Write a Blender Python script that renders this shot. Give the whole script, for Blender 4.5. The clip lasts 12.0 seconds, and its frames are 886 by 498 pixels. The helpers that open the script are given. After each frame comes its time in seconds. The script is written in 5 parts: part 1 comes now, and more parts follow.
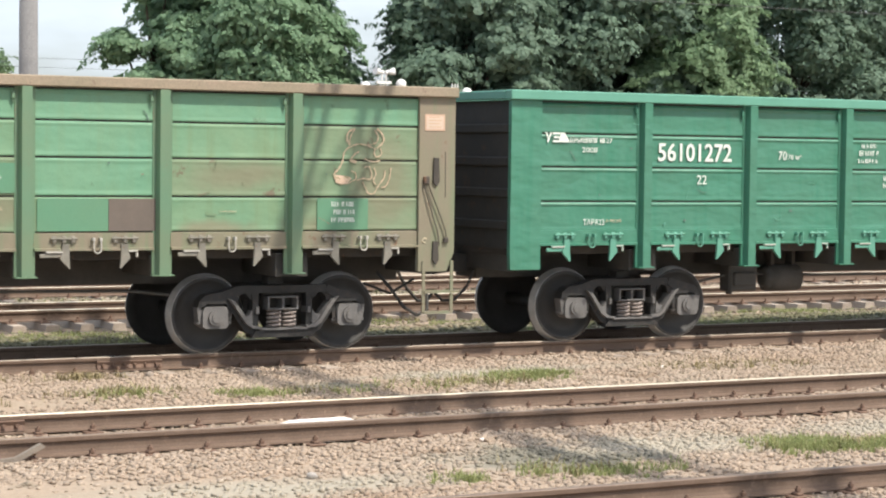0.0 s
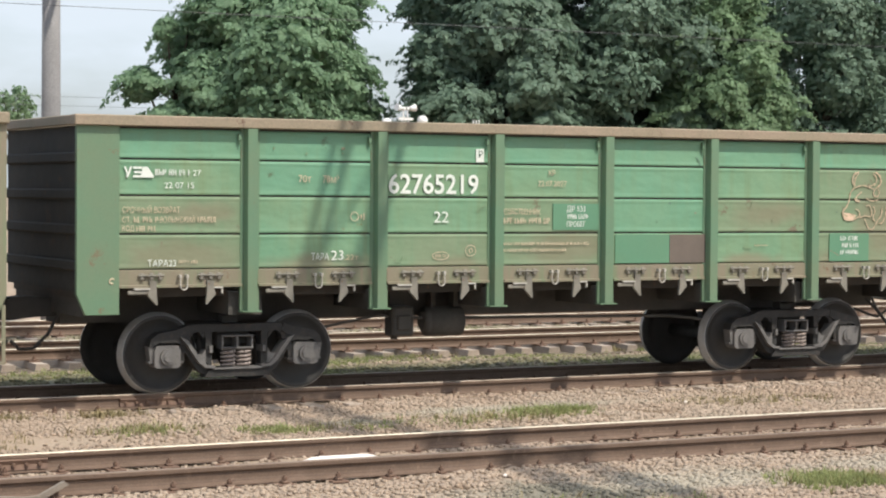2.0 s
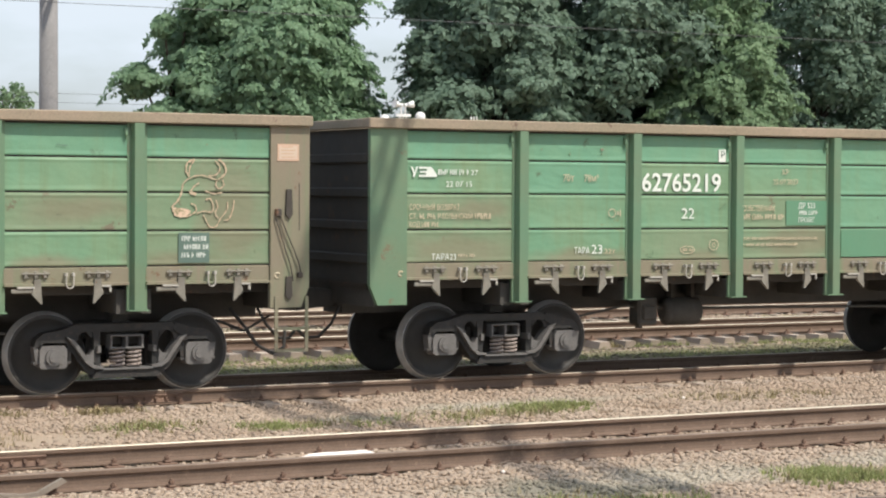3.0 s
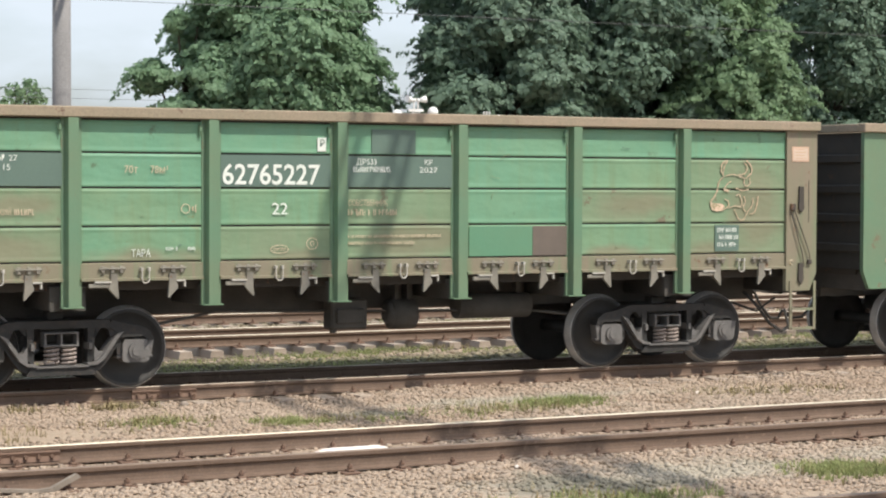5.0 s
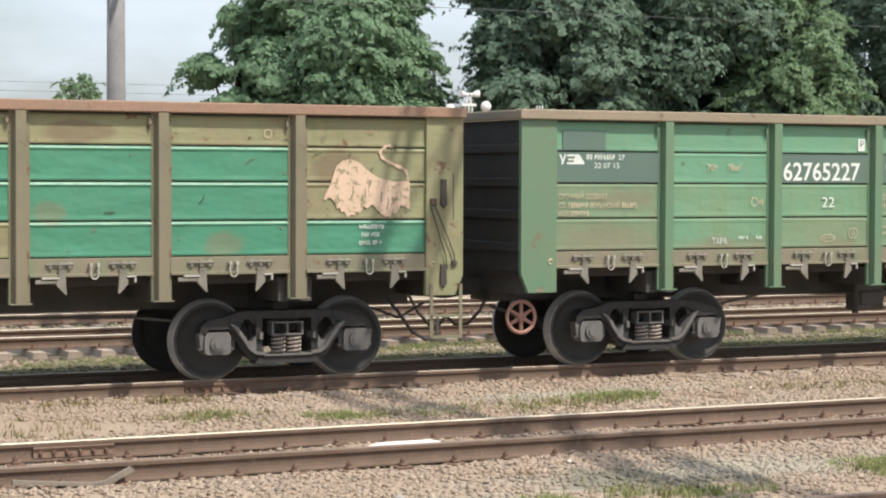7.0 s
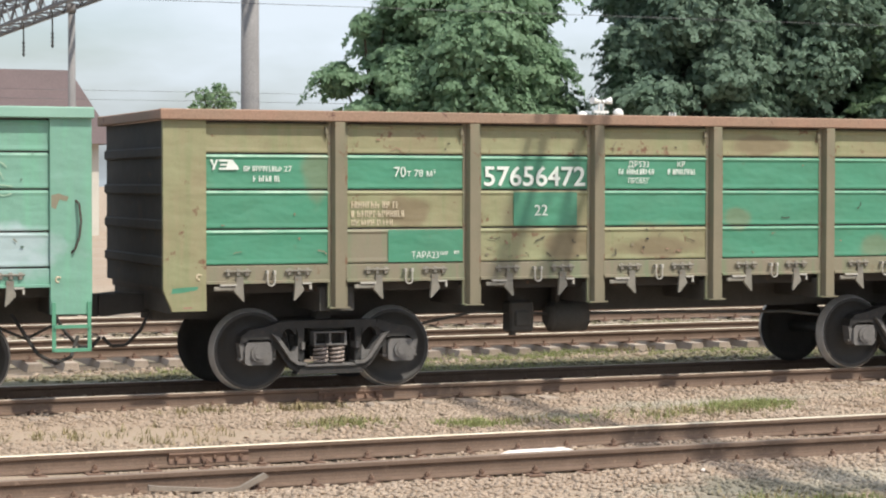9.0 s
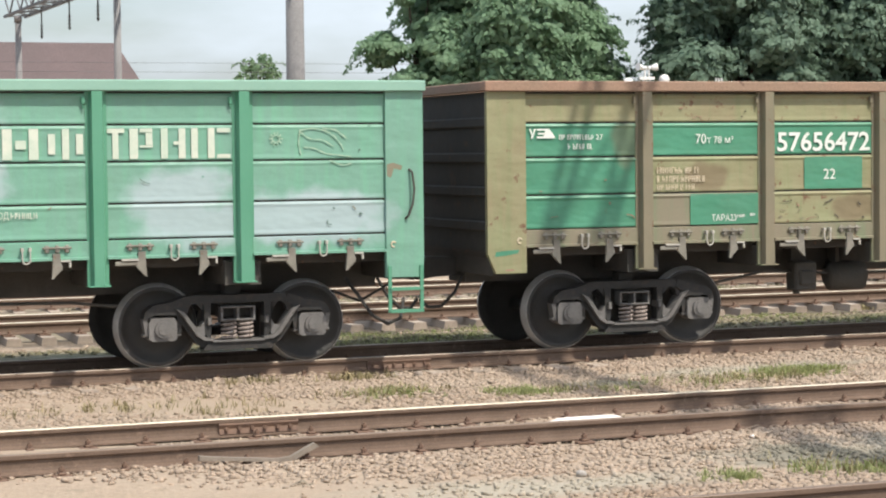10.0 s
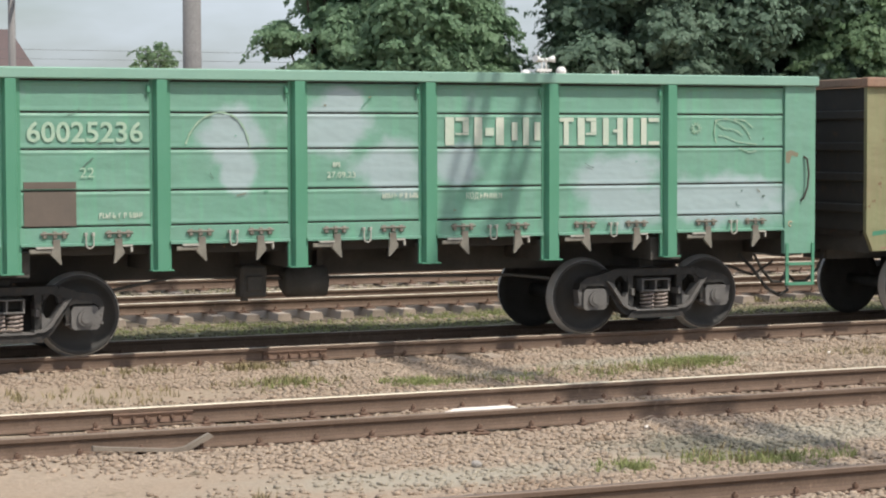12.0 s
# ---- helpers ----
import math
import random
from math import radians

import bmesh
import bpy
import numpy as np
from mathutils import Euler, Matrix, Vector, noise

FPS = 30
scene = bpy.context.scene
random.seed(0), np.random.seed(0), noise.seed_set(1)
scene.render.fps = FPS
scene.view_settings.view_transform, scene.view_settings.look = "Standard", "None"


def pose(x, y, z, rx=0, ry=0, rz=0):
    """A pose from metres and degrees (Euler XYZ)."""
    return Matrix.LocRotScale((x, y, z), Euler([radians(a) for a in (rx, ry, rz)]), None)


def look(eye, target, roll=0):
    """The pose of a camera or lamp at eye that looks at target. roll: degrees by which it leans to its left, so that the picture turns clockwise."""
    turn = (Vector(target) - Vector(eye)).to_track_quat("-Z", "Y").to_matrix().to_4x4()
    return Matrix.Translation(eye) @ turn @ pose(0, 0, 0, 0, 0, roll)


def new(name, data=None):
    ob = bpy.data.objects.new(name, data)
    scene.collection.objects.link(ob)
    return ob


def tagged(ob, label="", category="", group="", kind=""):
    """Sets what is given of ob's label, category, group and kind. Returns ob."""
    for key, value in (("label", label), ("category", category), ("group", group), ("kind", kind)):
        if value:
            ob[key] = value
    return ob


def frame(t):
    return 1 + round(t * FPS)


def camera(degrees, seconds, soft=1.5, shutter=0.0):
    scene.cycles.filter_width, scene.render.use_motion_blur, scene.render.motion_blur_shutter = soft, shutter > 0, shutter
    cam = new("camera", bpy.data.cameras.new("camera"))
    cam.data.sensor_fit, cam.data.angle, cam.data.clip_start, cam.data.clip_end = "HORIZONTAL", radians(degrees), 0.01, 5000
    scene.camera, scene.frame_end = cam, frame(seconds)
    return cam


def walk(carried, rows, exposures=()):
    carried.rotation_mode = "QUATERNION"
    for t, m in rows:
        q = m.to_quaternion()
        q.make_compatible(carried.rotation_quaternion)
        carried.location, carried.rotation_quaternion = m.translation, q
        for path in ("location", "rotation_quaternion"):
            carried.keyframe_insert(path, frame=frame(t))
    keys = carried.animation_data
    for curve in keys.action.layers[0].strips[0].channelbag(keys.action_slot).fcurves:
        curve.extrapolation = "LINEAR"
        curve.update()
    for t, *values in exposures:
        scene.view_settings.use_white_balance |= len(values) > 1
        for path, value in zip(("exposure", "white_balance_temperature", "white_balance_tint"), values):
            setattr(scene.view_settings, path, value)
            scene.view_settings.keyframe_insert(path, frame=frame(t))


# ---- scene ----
# ---- camera: held at a window, turned by hand ----
cam = camera(24.14, 12.0, soft=2.1)
EYE = Vector((0, 0, 2.525))
# seconds, turn to the right from the track's normal, tilt up, roll, in degrees
AIM = [
    (0, 28.31, -2.57, 0.74),
    (0.5, 28.13, -2.27, 0.87),
    (1, 27.28, -2.48, 0.72),
    (1.5, 27.48, -1.59, 0.61),
    (2, 27.69, -1.58, 0.44),
    (2.5, 27.83, -1.59, 0.28),
    (3, 27.75, -1.68, 0.37),
    (3.2, 27.59, -1.63, 0.21),
    (4.8, 27.34, -1.83, 0.21),
    (5, 27.39, -1.82, 0.25),
    (5.5, 26.80, -1.57, -0.57),
    (6, 26.57, -2.05, 0.35),
    (6.5, 25.93, -1.94, 0.30),
    (7, 25.93, -1.98, 0.23),
    (7.5, 24.92, -2.00, 0.33),
    (7.7, 24.48, -2.10, 0.38),
    (9.3, 21.96, -1.80, -0.16),
    (9.5, 21.93, -2.01, -0.49),
    (10, 20.97, -2.64, -0.59),
    (10.5, 20.83, -2.73, -0.50),
    (11, 20.96, -2.33, -0.36),
    (11.5, 23.45, -2.31, -0.05),
    (12, 23.83, -2.92, -0.14),
]


# the clip's own brightening and darkening: seconds, stops
EXPOSURE = [(0, 0.76), (0.5, 0.82), (1.0, 0.80), (1.5, 0.53), (2.5, 0.50), (5.5, 0.54), (7.5, 0.54), (9.5, 0.56), (10.5, 0.64), (11.0, 0.60), (11.5, 0.32), (12, 0.27)]


def aim(turn, tilt, roll):
    a, e = radians(turn), radians(tilt)
    return look(EYE, EYE + Vector((math.sin(a) * math.cos(e), math.cos(a) * math.cos(e), math.sin(e))), roll)


walk(cam, [(t, aim(a, e, o)) for t, a, e, o in AIM], exposures=EXPOSURE)

# the middle of the second wagon along the track, seconds and metres
TRAIN = [
    (0, 6.335),
    (0.5, 8.329),
    (1, 10.154),
    (1.5, 12.104),
    (2, 14.056),
    (2.5, 15.993),
    (3, 17.926),
    (3.2, 18.687),
    (4.8, 24.822),
    (5, 25.588),
    (5.5, 27.490),
    (6, 29.358),
    (6.5, 31.224),
    (7, 33.086),
    (7.5, 34.967),
    (7.7, 35.670),
    (9.3, 41.525),
    (9.5, 42.134),
    (10, 44.055),
    (10.5, 45.854),
    (11, 47.647),
    (11.5, 49.444),
    (12, 51.200),
]
WAGON_PITCH = 13.935
TRACK_Y = 25.16
GROUND_Z = -0.24

# ---- light ----
SUN_TO = Vector((0.28, -0.595, 1.0)).normalized()
world = bpy.data.worlds.new("sky")
scene.world = world
world.use_nodes = True
wn, wl = world.node_tree.nodes, world.node_tree.links
sky = wn.new("ShaderNodeTexSky")
sky.sky_type = "NISHITA"
sky.sun_disc = False
sky.sun_elevation = math.asin(SUN_TO.z)
sky.sun_rotation = math.atan2(SUN_TO.x, SUN_TO.y)
sky.dust_density, sky.air_density = 3.0, 1.0
wtc = wn.new("ShaderNodeTexCoord")
wmap = wn.new("ShaderNodeMapping")
wmap.inputs["Scale"].default_value = (3.0, 3.0, 9.0)
wno = wn.new("ShaderNodeTexNoise")
wno.inputs["Scale"].default_value, wno.inputs["Detail"].default_value = 1.4, 7
wramp = wn.new("ShaderNodeValToRGB")
wramp.color_ramp.elements[0].position, wramp.color_ramp.elements[1].position = 0.42, 0.60
wramp.color_ramp.elements[0].color = (0.18, 0.18, 0.18, 1)
wmix = wn.new("ShaderNodeMix")
wmix.data_type = "RGBA"
wmix.inputs["B"].default_value = (3.95, 4.4, 4.85, 1)
wbg = wn["Background"]
wbg.inputs["Strength"].default_value = 0.14
wl.new(wtc.outputs["Generated"], wmap.inputs["Vector"])
wl.new(wmap.outputs["Vector"], wno.inputs["Vector"])
wl.new(wno.outputs["Fac"], wramp.inputs["Fac"])
wl.new(wramp.outputs["Color"], wmix.inputs["Factor"])
wl.new(sky.outputs["Color"], wmix.inputs["A"])
wl.new(wmix.outputs["Result"], wbg.inputs["Color"])
sun = new("sun", bpy.data.lights.new("sun", "SUN"))
sun.data.energy, sun.data.angle, sun.data.color = 3.35, radians(1.2), (1.0, 0.93, 0.82)
sun.matrix_world = look(SUN_TO * 60, (0, 0, 0))


# ---- materials ----
def surface(name, c1, c2, rough=0.7, metal=0.0, scale=2.0, grain=40.0, bump=0.15, spots=None, amount=0.3, streak=None, coords="Object", islands=0.0, objects=0.0, bump_size=0.01, spec=0.5, dent=0.0, speck=0.06):
    """c1 to c2 by broad noise, darker and lighter by fine grain; spots: a third colour in worn places; streak: a colour in upright runs."""
    m = bpy.data.materials.new(name)
    m.use_nodes = True
    n, l = m.node_tree.nodes, m.node_tree.links
    b = n["Principled BSDF"]
    b.inputs["Metallic"].default_value = metal
    b.inputs["Specular IOR Level"].default_value = spec
    tc = n.new("ShaderNodeTexCoord")

    def noise_of(sc, detail=4, rough_=0.6, stretch=None, shift=0.0):
        t = n.new("ShaderNodeTexNoise")
        t.inputs["Scale"].default_value, t.inputs["Detail"].default_value, t.inputs["Roughness"].default_value = sc, detail, rough_
        mp = n.new("ShaderNodeMapping")
        mp.inputs["Location"].default_value = (shift, shift * 0.7, shift * 1.3)
        if stretch:
            mp.inputs["Scale"].default_value = stretch
        l.new(tc.outputs[coords], mp.inputs["Vector"])
        l.new(mp.outputs["Vector"], t.inputs["Vector"])
        return t.outputs["Fac"]

    def ramp(v, lo, hi):
        r = n.new("ShaderNodeMapRange")
        r.inputs["From Min"].default_value, r.inputs["From Max"].default_value = lo, hi
        l.new(v, r.inputs["Value"])
        return r.outputs["Result"]

    def mix(f, a, c, mode="MIX"):
        x = n.new("ShaderNodeMix")
        x.data_type, x.blend_type = "RGBA", mode
        for sock, v in (("Factor", f), ("A", a), ("B", c)):
            if isinstance(v, (int, float)):
                x.inputs[sock].default_value = v
            elif isinstance(v, tuple):
                x.inputs[sock].default_value = (*v, 1)
            else:
                l.new(v, x.inputs[sock])
        return x.outputs["Result"]

    def scaled(v, k):
        x = n.new("ShaderNodeMath")
        x.operation = "MULTIPLY"
        x.inputs[1].default_value = k
        l.new(v, x.inputs[0])
        return x.outputs[0]

    col = mix(ramp(noise_of(scale), 0.3, 0.7), tuple(c1), tuple(c2))
    if streak:
        col = mix(scaled(ramp(noise_of(1.0, 5, 0.65, (7.0, 3.0, 0.45), 3.1), 0.5, 0.8), 0.75), col, tuple(streak))
    if spots:
        col = mix(ramp(noise_of(scale * 2.6, 8, 0.72, None, 7.7), 0.74 - amount * 0.5, 0.80 - amount * 0.5), col, tuple(spots))
    fine = noise_of(grain, 3, 0.6)
    g = n.new("ShaderNodeMapRange")
    g.inputs["From Min"].default_value, g.inputs["From Max"].default_value = 0.25, 0.75
    g.inputs["To Min"].default_value, g.inputs["To Max"].default_value = 1 - 1.1 * speck, 1 + 0.8 * speck
    l.new(fine, g.inputs["Value"])
    cc = n.new("ShaderNodeCombineColor")
    for k in ("Red", "Green", "Blue"):
        l.new(g.outputs["Result"], cc.inputs[k])
    col = mix(1.0, col, cc.outputs["Color"], "MULTIPLY")
    for amt, node, sock in ((islands, "ShaderNodeNewGeometry", "Random Per Island"), (objects, "ShaderNodeObjectInfo", "Random")):
        if amt:
            src = n.new(node)
            h = n.new("ShaderNodeHueSaturation")
            r = n.new("ShaderNodeMapRange")
            r.inputs["To Min"].default_value, r.inputs["To Max"].default_value = 1 - amt, 1 + amt
            l.new(src.outputs[sock], r.inputs["Value"])
            l.new(r.outputs["Result"], h.inputs["Value"])
            l.new(col, h.inputs["Color"])
            col = h.outputs["Color"]
    l.new(col, b.inputs["Base Color"])
    rr = n.new("ShaderNodeMapRange")
    rr.inputs["To Min"].default_value, rr.inputs["To Max"].default_value = max(0.05, rough - 0.12), min(1, rough + 0.12)
    l.new(noise_of(scale * 4, 4, 0.6, None, 5.0), rr.inputs["Value"])
    l.new(rr.outputs["Result"], b.inputs["Roughness"])
    if bump:
        bp = n.new("ShaderNodeBump")
        bp.inputs["Strength"].default_value, bp.inputs["Distance"].default_value = bump, bump_size
        l.new(fine, bp.inputs["Height"])
        if dent:
            bd = n.new("ShaderNodeBump")
            bd.inputs["Strength"].default_value, bd.inputs["Distance"].default_value = dent, 0.06
            l.new(noise_of(2.6, 2.5, 0.5, (0.8, 1.0, 1.5), 11.0), bd.inputs["Height"])
            l.new(bd.outputs["Normal"], bp.inputs["Normal"])
        l.new(bp.outputs["Normal"], b.inputs["Normal"])
    return m


RUST = (0.16, 0.085, 0.05)
M = {
    "green_old": surface("faded_green_paint", (0.135, 0.285, 0.175), (0.185, 0.285, 0.165), 0.5, 0, 0.9, 60, 0.1, (0.16, 0.20, 0.10), 0.22, (0.16, 0.21, 0.10), dent=0.35),
    "green_olive": surface("olive_faded_paint", (0.165, 0.255, 0.15), (0.19, 0.245, 0.15), 0.6, 0, 1.1, 60, 0.12, (0.15, 0.13, 0.085), 0.26, (0.13, 0.24, 0.135), dent=0.35),
    "green_pale": surface("bleached_green_paint", (0.125, 0.295, 0.19), (0.155, 0.295, 0.18), 0.5, 0, 1.0, 60, 0.1, (0.10, 0.17, 0.10), 0.2, (0.15, 0.26, 0.15), dent=0.35),
    "salmon_faint": surface("thin_salmon_line", (0.50, 0.38, 0.27), (0.38, 0.32, 0.22), 0.7, 0, 5, 60, 0.0),
    "green_brown": surface("weathered_green_brown_paint", (0.205, 0.195, 0.13), (0.225, 0.185, 0.135), 0.65, 0, 1.6, 60, 0.15, RUST, 0.24, (0.12, 0.22, 0.11)),
    "green_post": surface("post_green_paint", (0.115, 0.22, 0.135), (0.145, 0.205, 0.125), 0.5, 0, 1.2, 60, 0.1, (0.17, 0.13, 0.08), 0.26),
    "green_dark": surface("dark_green_patch", (0.10, 0.155, 0.13), (0.108, 0.168, 0.136), 0.5, 0, 1.5, 60, 0.05),
    "green_mid": surface("fresh_green_patch", (0.10, 0.245, 0.15), (0.115, 0.24, 0.145), 0.45, 0, 1.5, 60, 0.05),
    "brown_patch": surface("brown_primer_patch", (0.12, 0.10, 0.085), (0.15, 0.12, 0.10), 0.8, 0, 2, 60, 0.1),
    "rim_brown": surface("scraped_brown_rim", (0.31, 0.245, 0.18), (0.25, 0.215, 0.15), 0.75, 0, 1.5, 50, 0.2, (0.14, 0.08, 0.06), 0.28, speck=0.18),
    "rim_rust": surface("rusty_rim", (0.31, 0.19, 0.135), (0.265, 0.185, 0.13), 0.8, 0, 1.5, 50, 0.2, (0.12, 0.06, 0.05), 0.28, speck=0.18),
    "new_green": surface("glossy_green_paint", (0.055, 0.205, 0.135), (0.062, 0.187, 0.125), 0.42, 0, 0.8, 60, 0.05, (0.02, 0.13, 0.08), 0.12, (0.02, 0.17, 0.10), dent=0.6),
    "new_green_rim": surface("glossy_green_rim", (0.12, 0.32, 0.24), (0.1, 0.28, 0.205), 0.45, 0, 1.2, 60, 0.05, (0.05, 0.12, 0.07), 0.12),
    "tan": surface("weathered_tan_green_paint", (0.255, 0.265, 0.145), (0.25, 0.215, 0.125), 0.65, 0, 1.5, 60, 0.15, RUST, 0.30, (0.17, 0.22, 0.10), dent=0.4),
    "tan_post": surface("tan_brown_post_paint", (0.22, 0.188, 0.128), (0.178, 0.162, 0.108), 0.65, 0, 1.5, 60, 0.15, RUST, 0.30, (0.13, 0.20, 0.10)),
    "teal": surface("repainted_teal_green", (0.06, 0.245, 0.15), (0.07, 0.225, 0.14), 0.45, 0, 1.4, 60, 0.08, (0.10, 0.15, 0.08), 0.17, dent=0.5),
    "mint": surface("mint_green_paint", (0.15, 0.325, 0.245), (0.175, 0.335, 0.26), 0.4, 0, 0.7, 60, 0.05, (0.14, 0.25, 0.15), 0.12, (0.15, 0.42, 0.26), dent=0.35),
    "mint_post": surface("green_post_paint", (0.085, 0.27, 0.17), (0.105, 0.295, 0.195), 0.42, 0, 1.2, 60, 0.05, (0.05, 0.15, 0.09), 0.12),
    "mint_rim": surface("mint_rim_paint", (0.25, 0.42, 0.34), (0.215, 0.38, 0.305), 0.42, 0, 1.2, 60, 0.05, (0.05, 0.16, 0.11), 0.2),
    # near-black: the shade on the end walls is put into this colour
    "shell": surface("steel_shell_and_shaded_ends", (0.04, 0.04, 0.037), (0.05, 0.046, 0.04), 0.85, 0, 1.5, 50, 0.15, (0.07, 0.05, 0.035), 0.3),
    "under": surface("black_dusty_underframe", (0.06, 0.058, 0.052), (0.085, 0.078, 0.07), 0.85, 0, 3, 50, 0.2, speck=0.18),
    # one cast steel in two tones: shaded frame dark, sunlit dusty parts light
    "bogie": surface("shaded_cast_steel", (0.032, 0.031, 0.03), (0.024, 0.0235, 0.022), 0.75, 0.0, 5, 60, 0.3, (0.05, 0.04, 0.035), 0.4, speck=0.18),
    "bogie_light": surface("sunlit_dusty_cast_steel", (0.165, 0.158, 0.152), (0.115, 0.11, 0.105), 0.75, 0, 5, 60, 0.3, (0.08, 0.065, 0.06), 0.3, speck=0.18),
    "spring_rust": surface("dusty_rusty_spring_steel", (0.34, 0.29, 0.26), (0.25, 0.205, 0.18), 0.75, 0, 6, 60, 0.2, (0.12, 0.09, 0.08), 0.25),
    "wheel": surface("grimy_wheel_steel", (0.04, 0.039, 0.037), (0.055, 0.052, 0.049), 0.7, 0.0, 4, 60, 0.2),
    "tread": surface("worn_wheel_rim", (0.50, 0.49, 0.47), (0.36, 0.35, 0.335), 0.45, 0.25, 6, 60, 0.1),
    "handwheel": surface("red_brown_handwheel", (0.38, 0.21, 0.16), (0.28, 0.14, 0.11), 0.7, 0, 6, 60, 0.1),
    "white": surface("chalky_white_lettering", (0.72, 0.74, 0.70), (0.60, 0.66, 0.60), 0.7, 0, 5, 60, 0.0),
    "cream": surface("faded_cream_lettering", (0.58, 0.48, 0.35), (0.46, 0.41, 0.29), 0.7, 0, 6, 60, 0.0),
    "cream_white": surface("thin_cream_lettering", (0.60, 0.62, 0.53), (0.44, 0.54, 0.44), 0.7, 0, 5, 60, 0.0),
    "cream_thin": surface("worn_thin_pale_lettering", (0.42, 0.54, 0.42), (0.30, 0.46, 0.35), 0.7, 0, 7, 60, 0.0),
    "mint_faint": surface("faint_pale_line_paint", (0.36, 0.48, 0.36), (0.27, 0.42, 0.31), 0.7, 0, 5, 60, 0.0),
    "salmon": surface("faded_salmon_paint", (0.66, 0.48, 0.36), (0.56, 0.42, 0.3), 0.7, 0, 4, 60, 0.0, (0.27, 0.24, 0.14), 0.40),
    "orange": surface("faded_orange_plate", (0.58, 0.38, 0.28), (0.5, 0.36, 0.26), 0.7, 0, 5, 60, 0.0),
    "rail": surface("rusty_rail_steel", (0.165, 0.112, 0.082), (0.125, 0.084, 0.06), 0.75, 0.1, 3, 60, 0.3, (0.22, 0.15, 0.11), 0.3, speck=0.18),
    "railhead": surface("polished_rail_head", (0.70, 0.64, 0.53), (0.56, 0.49, 0.39), 0.42, 0.6, 2, 40, 0.05),
    "railhead_worn": surface("worn_running_rail_head", (0.46, 0.39, 0.32), (0.38, 0.31, 0.25), 0.5, 0.3, 2, 40, 0.05),
    "railhead_dull": surface("dull_rail_head", (0.2, 0.145, 0.11), (0.15, 0.105, 0.08), 0.5, 0.2, 2, 40, 0.05),
    "clip": surface("rusty_fastener", (0.12, 0.075, 0.055), (0.18, 0.11, 0.075), 0.8, 0.0, 8, 80, 0.2, speck=0.18),
    "concrete": surface("weathered_concrete", (0.36, 0.33, 0.30), (0.28, 0.26, 0.24), 0.9, 0, 2.5, 60, 0.3, (0.2, 0.18, 0.16), 0.25, speck=0.18),
    "sleeper": surface("dusty_sleeper_concrete", (0.40, 0.335, 0.275), (0.31, 0.255, 0.21), 0.95, 0, 3, 60, 0.3, coords="Generated", objects=0.2, speck=0.18),
    "mast": surface("grey_mast_concrete", (0.24, 0.235, 0.235), (0.19, 0.185, 0.185), 0.9, 0, 1.0, 30, 0.2, streak=(0.15, 0.145, 0.15), speck=0.18),
    "girder": surface("grey_painted_girder", (0.16, 0.165, 0.17), (0.12, 0.12, 0.125), 0.7, 0.2, 2, 40, 0.1),
    "roof": surface("brown_red_roof", (0.125, 0.092, 0.092), (0.105, 0.08, 0.08), 0.9, 0, 0.5, 12, 0.2, speck=0.18),
    "plaster": surface("light_plaster", (0.55, 0.52, 0.46), (0.47, 0.45, 0.40), 0.9, 0, 0.6, 20, 0.1, speck=0.18),
    "bark": surface("tree_bark", (0.09, 0.07, 0.05), (0.06, 0.05, 0.04), 0.95, 0, 3, 20, 0.6, speck=0.18),
    "leaf_a": surface("fresh_leaves", (0.255, 0.375, 0.235), (0.205, 0.32, 0.20), 0.6, 0, 0.35, 3, 0.0, islands=0.12, spec=0.2),
    "leaf_b": surface("dark_leaves", (0.215, 0.30, 0.225), (0.175, 0.26, 0.19), 0.55, 0, 0.35, 3, 0.0, islands=0.12, spec=0.2),
    "leaf_c": surface("yellow_green_leaves", (0.235, 0.335, 0.195), (0.195, 0.295, 0.17), 0.6, 0, 0.35, 3, 0.0, islands=0.12, spec=0.2),
    "grass": surface("green_grass", (0.31, 0.335, 0.145), (0.255, 0.285, 0.115), 0.8, 0, 1.5, 20, 0.0, islands=0.28),
    "dry_grass": surface("dry_weeds", (0.27, 0.21, 0.115), (0.20, 0.18, 0.085), 0.9, 0, 1.5, 20, 0.0, islands=0.35),
    "stone": surface("crushed_stone", (0.372, 0.300, 0.234), (0.322, 0.244, 0.182), 0.9, 0, 0.5, 25, 0.25, (0.25, 0.18, 0.125), 0.34, islands=0.18, speck=0.18),
    "enamel": surface("white_enamel", (0.78, 0.78, 0.76), (0.68, 0.68, 0.66), 0.4, 0, 3, 30, 0.0),
    # white for small stones and for the glare modelled beside the rail
    "bright_white": surface("white_stone_and_glare", (0.85, 0.80, 0.76), (0.74, 0.66, 0.60), 0.9, 0, 6, 60, 0.2),
    "plank": surface("grey_weathered_plank", (0.26, 0.22, 0.18), (0.19, 0.16, 0.13), 0.9, 0, 4, 50, 0.3, speck=0.18),
    "wire": surface("dark_wire", (0.10, 0.10, 0.11), (0.08, 0.08, 0.09), 0.6, 0.3, 2, 20, 0.0),
    "floor_edge": surface("brown_floor_hatch_steel", (0.07, 0.06, 0.05), (0.052, 0.046, 0.04), 0.85, 0, 2, 50, 0.2, RUST, 0.25),
    "lock": surface("worn_grey_hatch_lock", (0.24, 0.225, 0.19), (0.15, 0.14, 0.115), 0.75, 0, 6, 60, 0.2, RUST, 0.3),
    "plate_cream": surface("faded_cream_plate", (0.60, 0.48, 0.38), (0.54, 0.44, 0.35), 0.7, 0, 5, 60, 0.0),
    "lock_worn": surface("bare_worn_lock_pin", (0.52, 0.50, 0.46), (0.40, 0.38, 0.34), 0.6, 0.2, 6, 60, 0.1),
